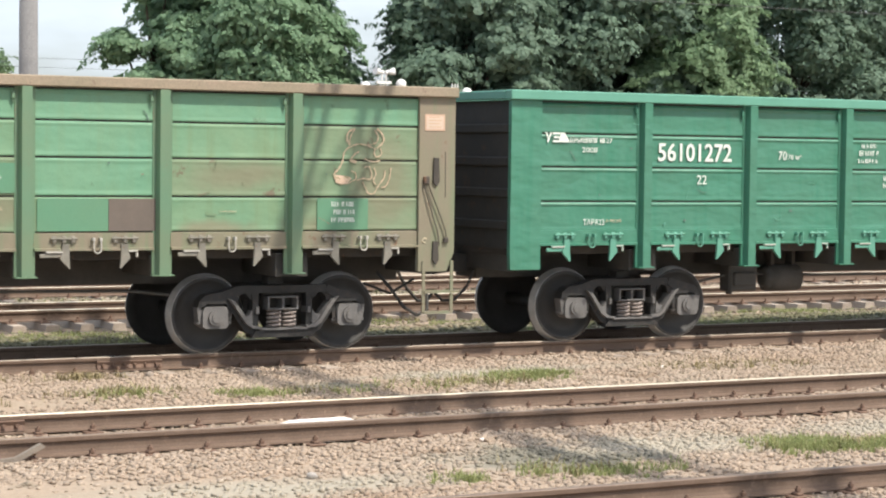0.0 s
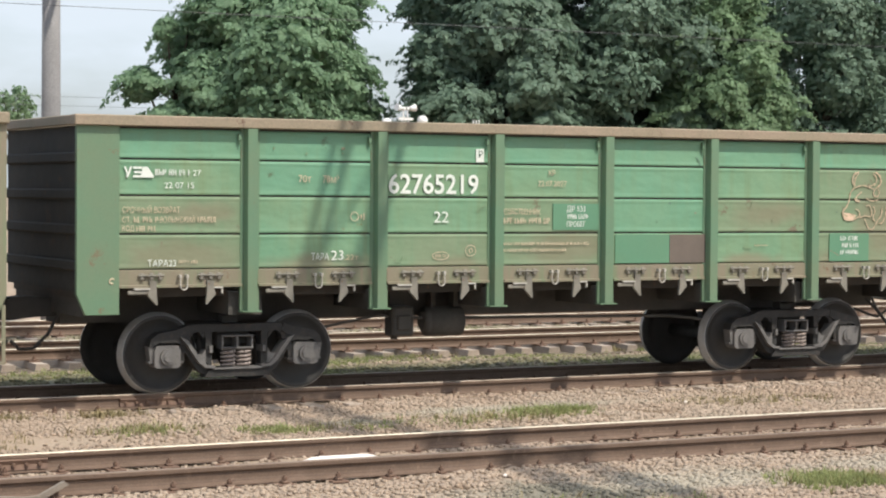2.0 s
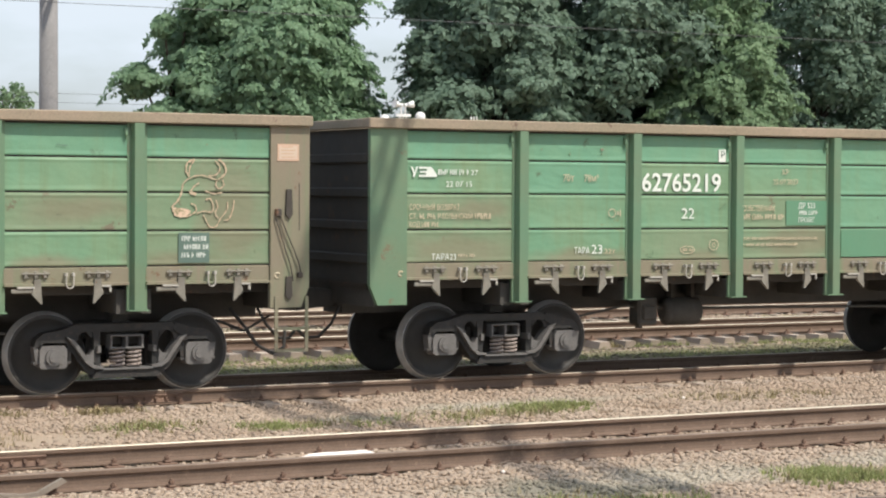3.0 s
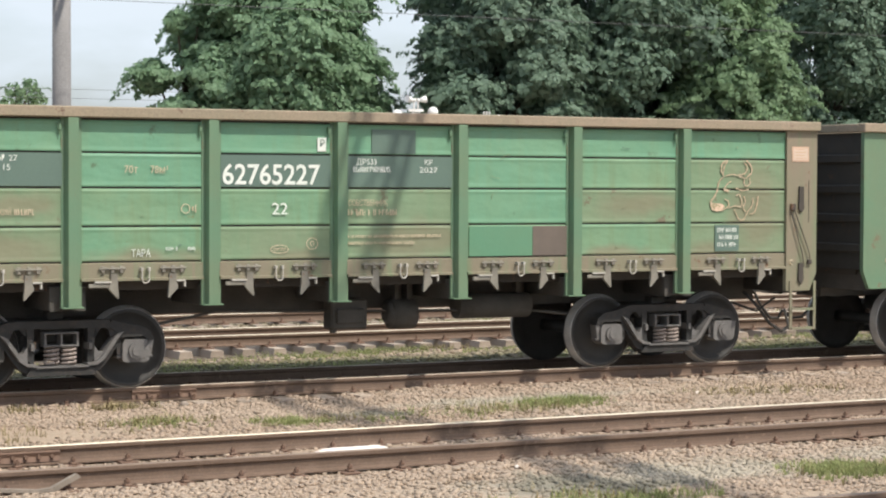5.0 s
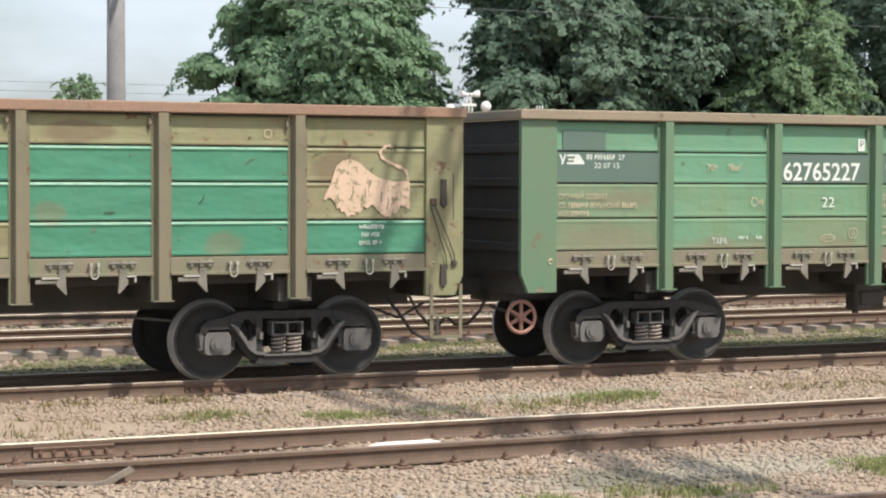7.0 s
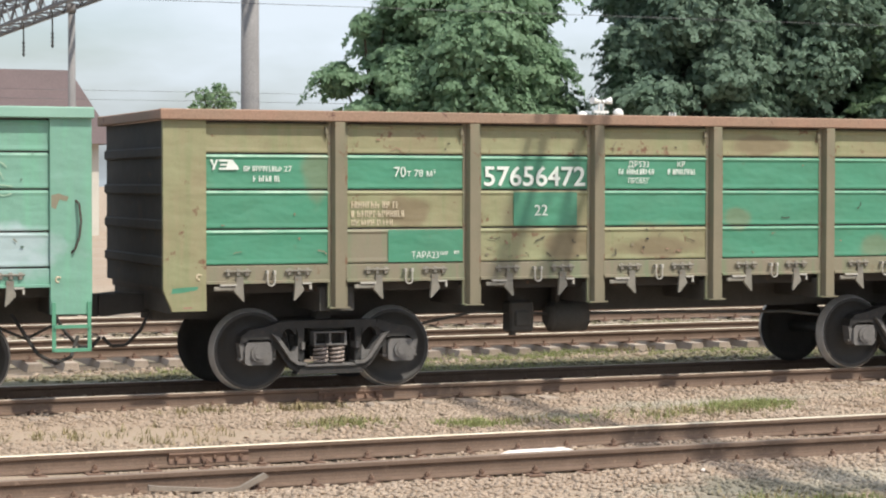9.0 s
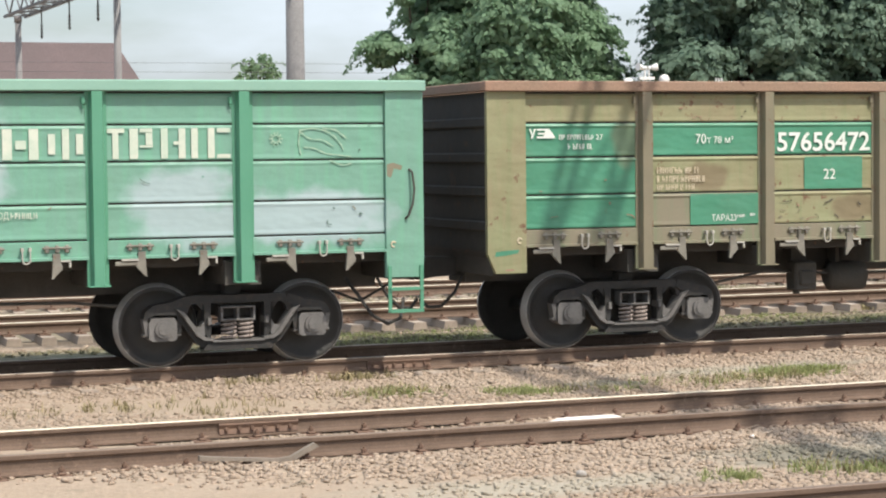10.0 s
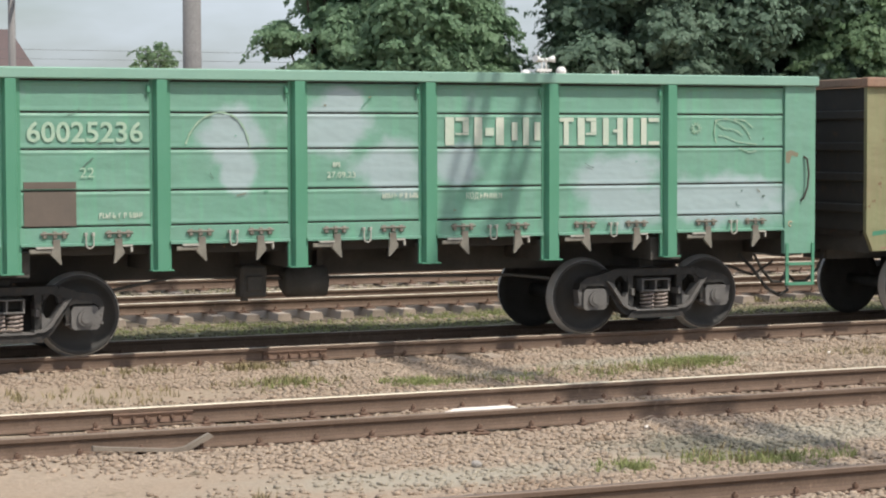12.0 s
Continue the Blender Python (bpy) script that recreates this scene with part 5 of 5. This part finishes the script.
def trade_name(w):
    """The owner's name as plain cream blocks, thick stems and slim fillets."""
    def block(make, *args):
        bm = bmesh.new()
        make(bm, *args)
        part("painted_block", bm, "cream_white", w)
    y0, y1 = FACE - 0.019, FACE - 0.016
    z0, z1 = 2.50, 2.85
    for x0, x1 in ((1.10, 1.22), (1.50, 1.61), (1.80, 1.91), (2.18, 2.26), (2.76, 2.83), (2.96, 3.06), (3.33, 3.41), (3.54, 3.62), (3.69, 3.77), (3.89, 3.97)):
        block(box, x0, x1, y0, y1, z0, z1)
    for x0, x1, za, zb in ((2.70, 2.90, 2.80, 2.851), (3.48, 3.55, 2.66, 2.70), (4.0, 4.16, 2.80, 2.851), (4.0, 4.16, 2.50, 2.545)):
        block(box, x0, x1, y0 - 0.0004, y1 - 0.0004, za, zb)
    for x0, x1, za, zb in ((1.24, 1.42, 2.805, 2.85), (1.34, 1.42, 2.66, 2.80), (1.24, 1.42, 2.63, 2.655), (1.65, 1.77, 2.62, 2.72), (2.02, 2.10, 2.56, 2.79), (2.34, 2.42, 2.56, 2.79),
                           (3.08, 3.23, 2.805, 2.85), (3.15, 3.23, 2.66, 2.80), (3.08, 3.23, 2.63, 2.655)):
        block(box, x0, x1, y0 - 0.0003, y1 - 0.0003, za, zb)
    for k in range(10):
        t = k * math.pi / 5
        stroke(w, [(4.72 + 0.035 * math.cos(t), 2.72 + 0.035 * math.sin(t)), (4.72 + 0.08 * math.cos(t), 2.72 + 0.08 * math.sin(t))], 0.026, "mint_faint", 0.019, "rosette_ray")
    for q in (((5.02, 2.82), (5.20, 2.84), (5.40, 2.78), (5.52, 2.66), (5.56, 2.58)), ((5.02, 2.80), (5.14, 2.72), (5.30, 2.70), (5.44, 2.62)), ((5.06, 2.62), (5.20, 2.60), (5.34, 2.54), (5.50, 2.52), (5.66, 2.50)), ((5.02, 2.83), (5.00, 2.66), (5.03, 2.52)), ((5.30, 2.84), (5.46, 2.82), (5.60, 2.72)), ((5.38, 2.46), (5.54, 2.40), (5.66, 2.42))):
        stroke(w, q, 0.018, "mint_faint")


trade_name(e)


def handwheel(w):
    bm = bmesh.new()
    lathe(bm, [(0.205 + 0.027 * math.cos(q), 0.026 * math.sin(q)) for q in np.linspace(0, 2 * math.pi, 9)], 30)
    bmesh.ops.remove_doubles(bm, verts=bm.verts, dist=0.0005)
    bmesh.ops.translate(bm, verts=bm.verts, vec=(-6.37, -1.22, 0.70))
    hw = part("handbrake_wheel", bm, "handwheel", w, "red-brown spoked handbrake wheel")
    for k in range(6):
        t = 2 * math.pi * (k + 0.5) / 6
        bm = bmesh.new()
        rod(bm, (-6.37, -1.22, 0.70), (-6.37 + 0.18 * math.cos(t), -1.22, 0.70 + 0.185 * math.sin(t)), 0.030, 0.022, n=8)
        part("spoke", bm, "handwheel", hw)
    bm = bmesh.new()
    rod(bm, (-6.37, -1.26, 0.70), (-6.37, -1.14, 0.70), 0.055, n=12)
    part("hub", bm, "handwheel", hw)
    bm = bmesh.new()
    rod(bm, (-6.37, -1.16, 0.70), (-6.37, -0.35, 0.80), 0.025, n=8)
    rod(bm, (-6.37, -0.9, 0.72), (-6.30, -0.9, 1.02), 0.03, n=8)
    part("shaft", bm, "under", hw)


handwheel(c)


# ---- beam over the tracks and its masts ----
BEAM_X = 12.75


def build_gantry():
    g = thing("catenary_gantry", "grey lattice catenary beam on concrete masts across the tracks", "gantry", kind="")
    y0, y1, z0, z1, hw = -6.0, 77.0, 7.70, 8.45, 0.37
    bm = bmesh.new()
    n = 72
    ys = [y0 + (y1 - y0) * i / n for i in range(n + 1)]
    for sx in (-hw, hw):
        for z in (z0, z1):
            rod(bm, (BEAM_X + sx, y0, z), (BEAM_X + sx, y1, z), 0.065, n=4)
    for i in range(n):
        a, b = ys[i], ys[i + 1]
        for sx in (-hw, hw):
            rod(bm, (BEAM_X + sx, a, z0 if i % 2 else z1), (BEAM_X + sx, b, z1 if i % 2 else z0), 0.035, n=4)
        s = 1 if i % 2 else -1
        for z in (z0, z1):
            rod(bm, (BEAM_X + s * hw, a, z), (BEAM_X - s * hw, b, z), 0.035, n=4)
    part("lattice_beam", bm, "girder", g)
    for y, z, r in ((-5.0, 7.7, 0.22), (41.8, 7.7, 0.215), (59.3, 7.7, 0.12), (76.3, 7.7, 0.13)):
        bm = bmesh.new()
        rod(bm, (BEAM_X, y, GROUND_Z - 0.3), (BEAM_X, y, z), r, r * 0.85, n=20)
        rod(bm, (BEAM_X, y, z - 0.25), (BEAM_X, y, z), r * 1.1, n=20)
        part("mast", bm, "mast", g)
    for y in (62.0, 66.5, 71.5):
        bm = bmesh.new()
        rod(bm, (BEAM_X, y, 6.6), (BEAM_X, y, 7.7), 0.025, n=6)
        for k in range(4):
            rod(bm, (BEAM_X, y, 6.65 + k * 0.12), (BEAM_X, y, 6.70 + k * 0.12), 0.05, n=8)
        part("insulator", bm, "dark", g)


build_gantry()


def build_wires():
    for y, z, r in ((40.5, 6.2, 0.006), (63.0, 5.41, 0.006), (64.0, 5.17, 0.006)):
        bm = bmesh.new()
        rod(bm, (-40, y, z), (160, y, z), r, n=5)
        solid("overhead_wire", bm, "wire", "thin dark overhead wire strung over the far tracks", "wire", "overhead wires")


build_wires()


# ---- trees ----
def build_tree(x, y, height, spread, leaf, label, seed, low=1.2, leaves=26000, size=0.125, lobes=34, lean=0.0, squat=1.0):
    """Tapered trunk and limbs; a crown of leaf clumps on the ends of boughs, uneven in outline."""
    r = np.random.default_rng(seed)
    t = thing("tree", label, "tree", "trees behind the station tracks", (x, y, GROUND_Z))
    bm = bmesh.new()
    rod(bm, (0, 0, -0.2), (0.1, 0, height * 0.45), 0.26, 0.17, n=10)
    rod(bm, (0.1, 0, height * 0.45), (0.0, 0.1, height * 0.85), 0.17, 0.05, n=8)
    centres, radii = [], []
    for k in range(lobes):
        h = low + (height - low) * ((k + 0.5) / lobes)
        u = (h - low) / (height - low)
        env = spread * (0.55 + 0.45 * math.sin(min(1, u * 2.4 + 0.25) * math.pi / 2)) * math.sqrt(max(0.04, 1 - max(0, (u - 0.35) / 0.68) ** 2))
        a = k * 2.39996 + r.uniform(-0.4, 0.4)
        rad = env * r.uniform(0.30, 0.44)
        d = max(0.0, env - rad * 0.9) * r.uniform(0.75, 1.08)
        c = np.array([math.cos(a) * d + lean * u, math.sin(a) * d, h])
        centres.append(c)
        radii.append(rad)
        rod(bm, (0.05, 0, max(0.6, h * 0.62)), tuple(c * np.array([0.9, 0.9, 1])), 0.07, 0.02, n=5)
        for _ in range(2):
            q = c + r.normal(0, 0.4, 3) * rad
            rod(bm, tuple(c * np.array([0.9, 0.9, 1])), tuple(q), 0.025, 0.008, n=4)
    part("trunk", bm, "bark", t)
    # drooping fans of leaves spread over each lobe, with loose leaves deeper in
    per = 34
    fans = int(leaves * 0.5) // per
    w = np.array(radii) ** 2
    idx = r.choice(lobes, fans, p=w / w.sum())
    v = r.normal(size=(fans, 3)) + np.array([0, 0, 0.25])
    v /= np.linalg.norm(v, axis=1)[:, None]
    rr = np.array(radii)[idx] * r.uniform(0.55, 1.12, fans)
    P = np.array(centres)[idx] + v * rr[:, None] * np.array([1, 1, 0.85 * squat])
    yaw = np.arctan2(v[:, 1], v[:, 0]) + r.normal(0, 0.5, fans)
    o = np.stack([np.cos(yaw), np.sin(yaw), np.zeros(fans)], -1)
    sdir = np.stack([-np.sin(yaw), np.cos(yaw), np.zeros(fans)], -1)
    length, wide, droop = r.uniform(0.35, 0.8, fans), r.uniform(0.16, 0.38, fans), r.uniform(0.2, 0.9, fans)
    al = r.uniform(0, 1, (fans, per)) ** 0.8
    ac = r.uniform(-1, 1, (fans, per)) * np.sqrt(np.clip(1.05 - al, 0.03, 1))
    base = P[:, None] + o[:, None] * (al * length[:, None])[..., None] + sdir[:, None] * (ac * wide[:, None])[..., None]
    base[..., 2] += 0.12 * al - droop[:, None] * al ** 2 * length[:, None] - 0.10 * ac ** 2 + r.normal(0, 0.035, (fans, per))
    n0 = (np.array([0, 0, 0.6]) + o * 0.6 + v * 0.5 + r.normal(0, 0.10, (fans, 3)))[:, None] + o[:, None] * (1.1 * droop[:, None] * al)[..., None] + r.normal(0, 0.42, (fans, per, 3))
    tip = o[:, None] + sdir[:, None] * (ac * 0.8)[..., None] + r.normal(0, 0.35, (fans, per, 3))
    loose = leaves - fans * per
    il = r.choice(lobes, loose, p=w / w.sum())
    vl = r.normal(size=(loose, 3))
    vl /= np.linalg.norm(vl, axis=1)[:, None]
    bl = np.array(centres)[il] + vl * (np.array(radii)[il] * r.uniform(0.35, 1.0, loose) ** 0.5)[:, None]
    base = np.concatenate([base.reshape(-1, 3), bl])
    n0 = np.concatenate([n0.reshape(-1, 3), vl * 0.9 + r.normal(0, 0.4, (loose, 3)) + np.array([0, 0, 0.4])])
    tip = np.concatenate([tip.reshape(-1, 3), r.normal(0, 1, (loose, 3))])
    m = len(base)
    n0 /= np.linalg.norm(n0, axis=1)[:, None]
    up = tip - n0 * (tip * n0).sum(1)[:, None]
    up /= np.linalg.norm(up, axis=1)[:, None] + 1e-9
    sd = np.cross(up, n0)
    s = size * r.uniform(0.6, 1.3, m)[:, None]
    s[fans * per:] *= 1.35
    V = np.stack([base - up * s * 0.5, base + sd * s * 0.36, base + up * s * 0.85, base - sd * s * 0.36], 1).reshape(-1, 3)
    F = np.arange(m * 4).reshape(-1, 4)
    part("crown", array_mesh("crown", V, F, leaf), None, t)
    return t


build_tree(22.95, 54.0, 9.9, 3.45, "leaf_a", "broad leafy green tree standing alone behind the tracks", 3, low=1.0, leaves=150000)
build_tree(20.15, 54.5, 7.9, 1.65, "leaf_a", "low pale-green leafy tree beside a taller one", 5, low=1.0, leaves=40000, lobes=14)
build_tree(28.7, 52.0, 11.8, 2.65, "leaf_b", "dense dark-green tree with dark shaded crown", 7, low=1.0, leaves=130000)
build_tree(33.5, 53.0, 12.3, 3.6, "leaf_b", "tall dense dark-green tree in a row", 9, low=1.0, leaves=150000)
build_tree(36.1, 51.0, 8.9, 2.3, "leaf_c", "yellow-green leafy tree at the end of the row", 11, low=1.0, leaves=90000)
build_tree(43.7, 56.5, 13.3, 4.3, "leaf_b", "dark-green tree set back behind the row", 13, low=1.0, leaves=130000)
build_tree(50.6, 55.5, 12.8, 4.1, "leaf_b", "tall dark-green tree farther along the row", 15, low=1.0, leaves=100000)
build_tree(42.9, 150.0, 10.2, 2.0, "leaf_c", "small distant tree above the wagons' rim", 17, low=7.2, leaves=2000, size=0.22, lobes=12)


# ---- distant house ----
def build_house():
    h = thing("house", "distant low house with a brown-red hipped roof", "house", at=(0, 0, 0))
    bm = bmesh.new()
    box(bm, -2.0, 25.2, 110.5, 119.0, GROUND_Z - 0.1, 4.9)
    part("wall", bm, "plaster", h)
    bm = bmesh.new()
    v = [bm.verts.new(p) for p in ((-3.0, 109.6, 4.7), (26.0, 109.6, 4.7), (26.0, 119.8, 4.7), (-3.0, 119.8, 4.7), (-1.5, 114.5, 8.85), (24.5, 114.5, 8.85))]
    for f in ((0, 1, 5, 4), (1, 2, 5), (2, 3, 4, 5), (3, 0, 4), (3, 2, 1, 0)):
        bm.faces.new([v[i] for i in f])
    part("roof", bm, "roof", h)


build_house()


# ---- small things by the tracks ----
def build_grass(name, label, mat, spots, seed, height):
    """Tufts of bent blades in loose patches: x, y, half length, half depth, blades."""
    r = np.random.default_rng(seed)
    V = []
    for x, y, hx, hy, k in spots:
        tufts = max(6, k // 7)
        tx, ty = r.normal(x, hx * 0.62, tufts), r.normal(y, hy * 0.62, tufts)
        i = r.integers(0, tufts, k)
        bx, by = tx[i] + r.normal(0, 0.035, k), ty[i] + r.normal(0, 0.035, k)
        bz = ground_height(bx, by) - 0.01
        h = height * r.uniform(0.4, 1.2, k)
        a, lean, w = r.uniform(0, 2 * np.pi, k), r.uniform(0.15, 0.9, k) * h, r.uniform(0.004, 0.009, k)
        dx, dy = np.cos(a), np.sin(a)
        b = np.stack([bx, by, bz], -1)
        s = np.stack([-dy * w, dx * w, 0 * w], -1)
        m = b + np.stack([dx * lean * 0.4, dy * lean * 0.4, h * 0.65], -1)
        t = b + np.stack([dx * lean, dy * lean, h], -1)
        V.append(np.stack([b - s, b + s, m + s * 0.7, m - s * 0.7], 1))
        V.append(np.stack([m - s * 0.7, m + s * 0.7, t + s * 0.15, t - s * 0.15], 1))
    V = np.concatenate(V).reshape(-1, 3)
    tagged(new(name, array_mesh(name, V, np.arange(len(V)).reshape(-1, 4), mat)), label, "grass", kind="stuff")


build_grass("grass", "fresh green grass tufts in the gravel between tracks", "grass",
            [(13.3, 22.3, 0.5, 0.36, 2000), (12.6, 22.2, 0.45, 0.3, 260), (11.5, 21.95, 0.7, 0.3, 200), (9.3, 21.8, 0.34, 0.3, 800), (7.95, 22.2, 0.42, 0.38, 420), (10.3, 21.7, 0.5, 0.18, 120),
             (12.55, 15.85, 0.42, 0.36, 3000), (13.4, 15.5, 0.6, 0.36, 2200), (8.55, 15.4, 0.2, 0.2, 260), (10.1, 15.2, 0.45, 0.2, 420), (9.55, 15.5, 0.35, 0.25, 240),
             (13.8, 30.7, 1.6, 0.5, 1900), (17.3, 30.5, 1.2, 0.4, 900), (23.9, 30.8, 1.3, 0.5, 1500), (9.4, 30.0, 1.6, 0.6, 1500),
             (15.2, 31.3, 0.9, 0.15, 500), (21.0, 31.3, 0.5, 0.15, 300), (11.3, 28.3, 2.5, 0.7, 1500), (19.9, 28.5, 3.0, 0.7, 1300), (25.3, 32.3, 0.5, 0.25, 900), (26.7, 35.5, 2.5, 0.8, 2500), (18.5, 35.7, 3.0, 0.8, 2500), (10.8, 35.5, 2.5, 0.8, 1800)], 21, 0.085)
build_grass("dry_weeds", "dry brownish weeds and dead grass beside the rails", "dry_grass",
            [(7.9, 22.4, 0.6, 0.3, 420), (5.9, 22.0, 0.8, 0.5, 260), (7.95, 23.75, 0.35, 0.12, 420), (4.6, 22.4, 0.6, 0.5, 220), (12.3, 22.0, 1.0, 0.5, 520), (16.4, 22.4, 1.1, 0.5, 520), (6.6, 23.7, 0.6, 0.15, 200),
             (12.8, 15.7, 0.6, 0.3, 300), (9.6, 15.5, 0.5, 0.3, 160), (5.0, 14.9, 0.12, 0.1, 60), (20.2, 31.7, 0.4, 0.2, 420), (16.2, 31.3, 0.5, 0.2, 260), (10.2, 21.9, 0.8, 0.3, 140)], 23, 0.10)


# bright glare beside the rail, added as a low white mound
def build_glare_patch():
    bm = bmesh.new()
    r = random.Random(4)
    n = 26
    top = [bm.verts.new((8.85 + 0.56 * math.cos(2 * math.pi * i / n) * r.uniform(0.85, 1.1), 18.98 + 0.24 * math.sin(2 * math.pi * i / n) * r.uniform(0.8, 1.1), -0.225)) for i in range(n)]
    mid = [bm.verts.new((8.85 + (v.co.x - 8.85) * 0.6, 18.98 + (v.co.y - 18.98) * 0.6, -0.165 + r.uniform(-0.012, 0.012))) for v in top]
    for i in range(n):
        bm.faces.new((top[i], top[(i + 1) % n], mid[(i + 1) % n], mid[i]))
    bm.faces.new(mid)
    solid("spilled_powder", bm, "bright_white", "white patch of glare beside the rail, built as a low heap", "spill")


build_glare_patch()


def build_plank():
    bm = bmesh.new()
    prism(bm, [(4.42, -0.085), (4.52, -0.098), (5.12, -0.150), (5.24, -0.142), (5.47, -0.030), (5.51, -0.062), (5.28, -0.172), (5.12, -0.178), (4.52, -0.132), (4.42, -0.130)], 17.50, 17.56)
    solid("bent_plank", bm, "plank", "bent grey weathered plank leaning on a rail", "plank")


build_plank()


def build_joint_bar():
    bm = bmesh.new()
    prism(bm, [(-0.056, -0.15), (-0.02, -0.152), (-0.014, -0.055), (-0.040, -0.046), (-0.050, -0.06), (-0.032, -0.10)], 8.30, 9.14, "x")
    for k in range(6):
        rod(bm, (8.37 + k * 0.138, -0.075, -0.10), (8.37 + k * 0.138, -0.02, -0.10), 0.02, n=6)
    solid("rail_joint_bar", bm, "clip", "rusty bolted joint bar on the rail's web", "joint bar", at=(0, TRACK_Y - 0.797, 0))
    bm = bmesh.new()
    prism(bm, [(-0.056, -0.15), (-0.02, -0.152), (-0.014, -0.055), (-0.040, -0.046), (-0.050, -0.06), (-0.032, -0.10)], 5.06, 5.85, "x")
    for k in range(6):
        rod(bm, (5.13 + k * 0.128, -0.075, -0.10), (5.13 + k * 0.128, -0.02, -0.10), 0.02, n=6)
    solid("rail_joint_bar", bm, "clip", "rusty bolted joint bar on the rail's web", "joint bar", at=(0, 18.50 + 0.797, 0))


build_joint_bar()


def build_stone(x, y, r, mat, label):
    bm = bmesh.new()
    bmesh.ops.create_icosphere(bm, subdivisions=2, radius=r)
    for v in bm.verts:
        v.co *= 1 + 0.3 * noise.noise(v.co * 9 + Vector((x, y, 0)))
        v.co.z *= 0.75
    solid("loose_stone", bm, mat, label, "stone", "loose stones", at=(x, y, float(ground_height(np.array([x * 1.0]), np.array([y * 1.0]))[0]) + r * 0.45))


build_stone(8.77, 23.75, 0.06, "sleeper", "rounded grey-brown stone lying before the rail")
build_stone(9.71, 17.18, 0.022, "bright_white", "small white stone in the gravel")
build_stone(15.53, 22.65, 0.032, "bright_white", "small white stone in the gravel")
build_stone(7.4, 16.05, 0.05, "concrete", "pale rounded stone in the gravel")


# ---- lamps and loudspeakers on the platform beyond ----
def build_speaker_post():
    t = thing("loudspeaker_post", "slim post with two white horn loudspeakers", "loudspeaker", at=(23.31, 46.5, GROUND_Z))
    bm = bmesh.new()
    for dx in (-0.09, 0.0, 0.09):
        rod(bm, (dx, 0, 0), (dx, 0, 4.62), 0.022, n=6)
    box(bm, -0.2, 0.2, -0.03, 0.03, 4.55, 4.62)
    part("pole", bm, "enamel", t)
    for s in (-1, 1):
        bm = bmesh.new()
        rod(bm, (s * 0.09, 0, 4.84), (s * 0.27, -0.05, 4.87), 0.045, 0.095, n=14)
        rod(bm, (s * 0.02, 0, 4.84), (s * 0.09, 0, 4.84), 0.05, n=12)
        rod(bm, (s * 0.06, 0, 4.58), (s * 0.06, 0, 4.84), 0.02, n=6)
        part("horn", bm, "enamel", t)


def build_globe(x, r, z):
    t = thing("globe_lamp", "white globe lamp on a slim post", "street lamp", "globe lamps", at=(x, 46.5, GROUND_Z))
    bm = bmesh.new()
    rod(bm, (0, 0, 0), (0, 0, z - r * 0.8), 0.035, n=8)
    part("post", bm, "girder", t)
    bm = bmesh.new()
    bmesh.ops.create_uvsphere(bm, u_segments=18, v_segments=10, radius=r, matrix=Matrix.Translation((0, 0, z)))
    for f in bm.faces:
        f.smooth = True
    part("globe", bm, "enamel", t)


build_speaker_post()
for gx, gr, gz in ((22.79, 0.13, 4.47), (23.79, 0.135, 4.55), (25.68, 0.14, 4.38)):
    build_globe(gx, gr, gz)


def build_twin_post():
    t = thing("twin_post", "pair of short white posts on a cross bar", "post", at=(25.33, 46.5, GROUND_Z))
    bm = bmesh.new()
    rod(bm, (0, 0, 0), (0, 0, 4.42), 0.035, n=8)
    box(bm, -0.11, 0.11, -0.02, 0.02, 4.42, 4.46)
    part("pole", bm, "girder", t)
    for dx in (-0.08, 0.0, 0.08):
        bm = bmesh.new()
        rod(bm, (dx, 0, 4.46), (dx, 0, 4.60), 0.022, 0.018, n=8)
        part("stub", bm, "enamel", t)


build_twin_post()


# ---- the train runs ----
def train_at(t):
    ts, ss = [a for a, _ in TRAIN], [b for _, b in TRAIN]
    return float(np.interp(t, ts, ss))


def motions():
    for i, w in enumerate(WAGONS):
        walk(w, [(t, pose(s + (1 - i) * WAGON_PITCH, TRACK_Y, 0)) for t, s in TRAIN])
    for w, x in WHEELSETS:
        walk(w, [(k / 10, pose(x, 0, 0.490, 0, math.degrees(train_at(k / 10) - TRAIN[0][1]) / 0.490, 0)) for k in range(121)])


motions()
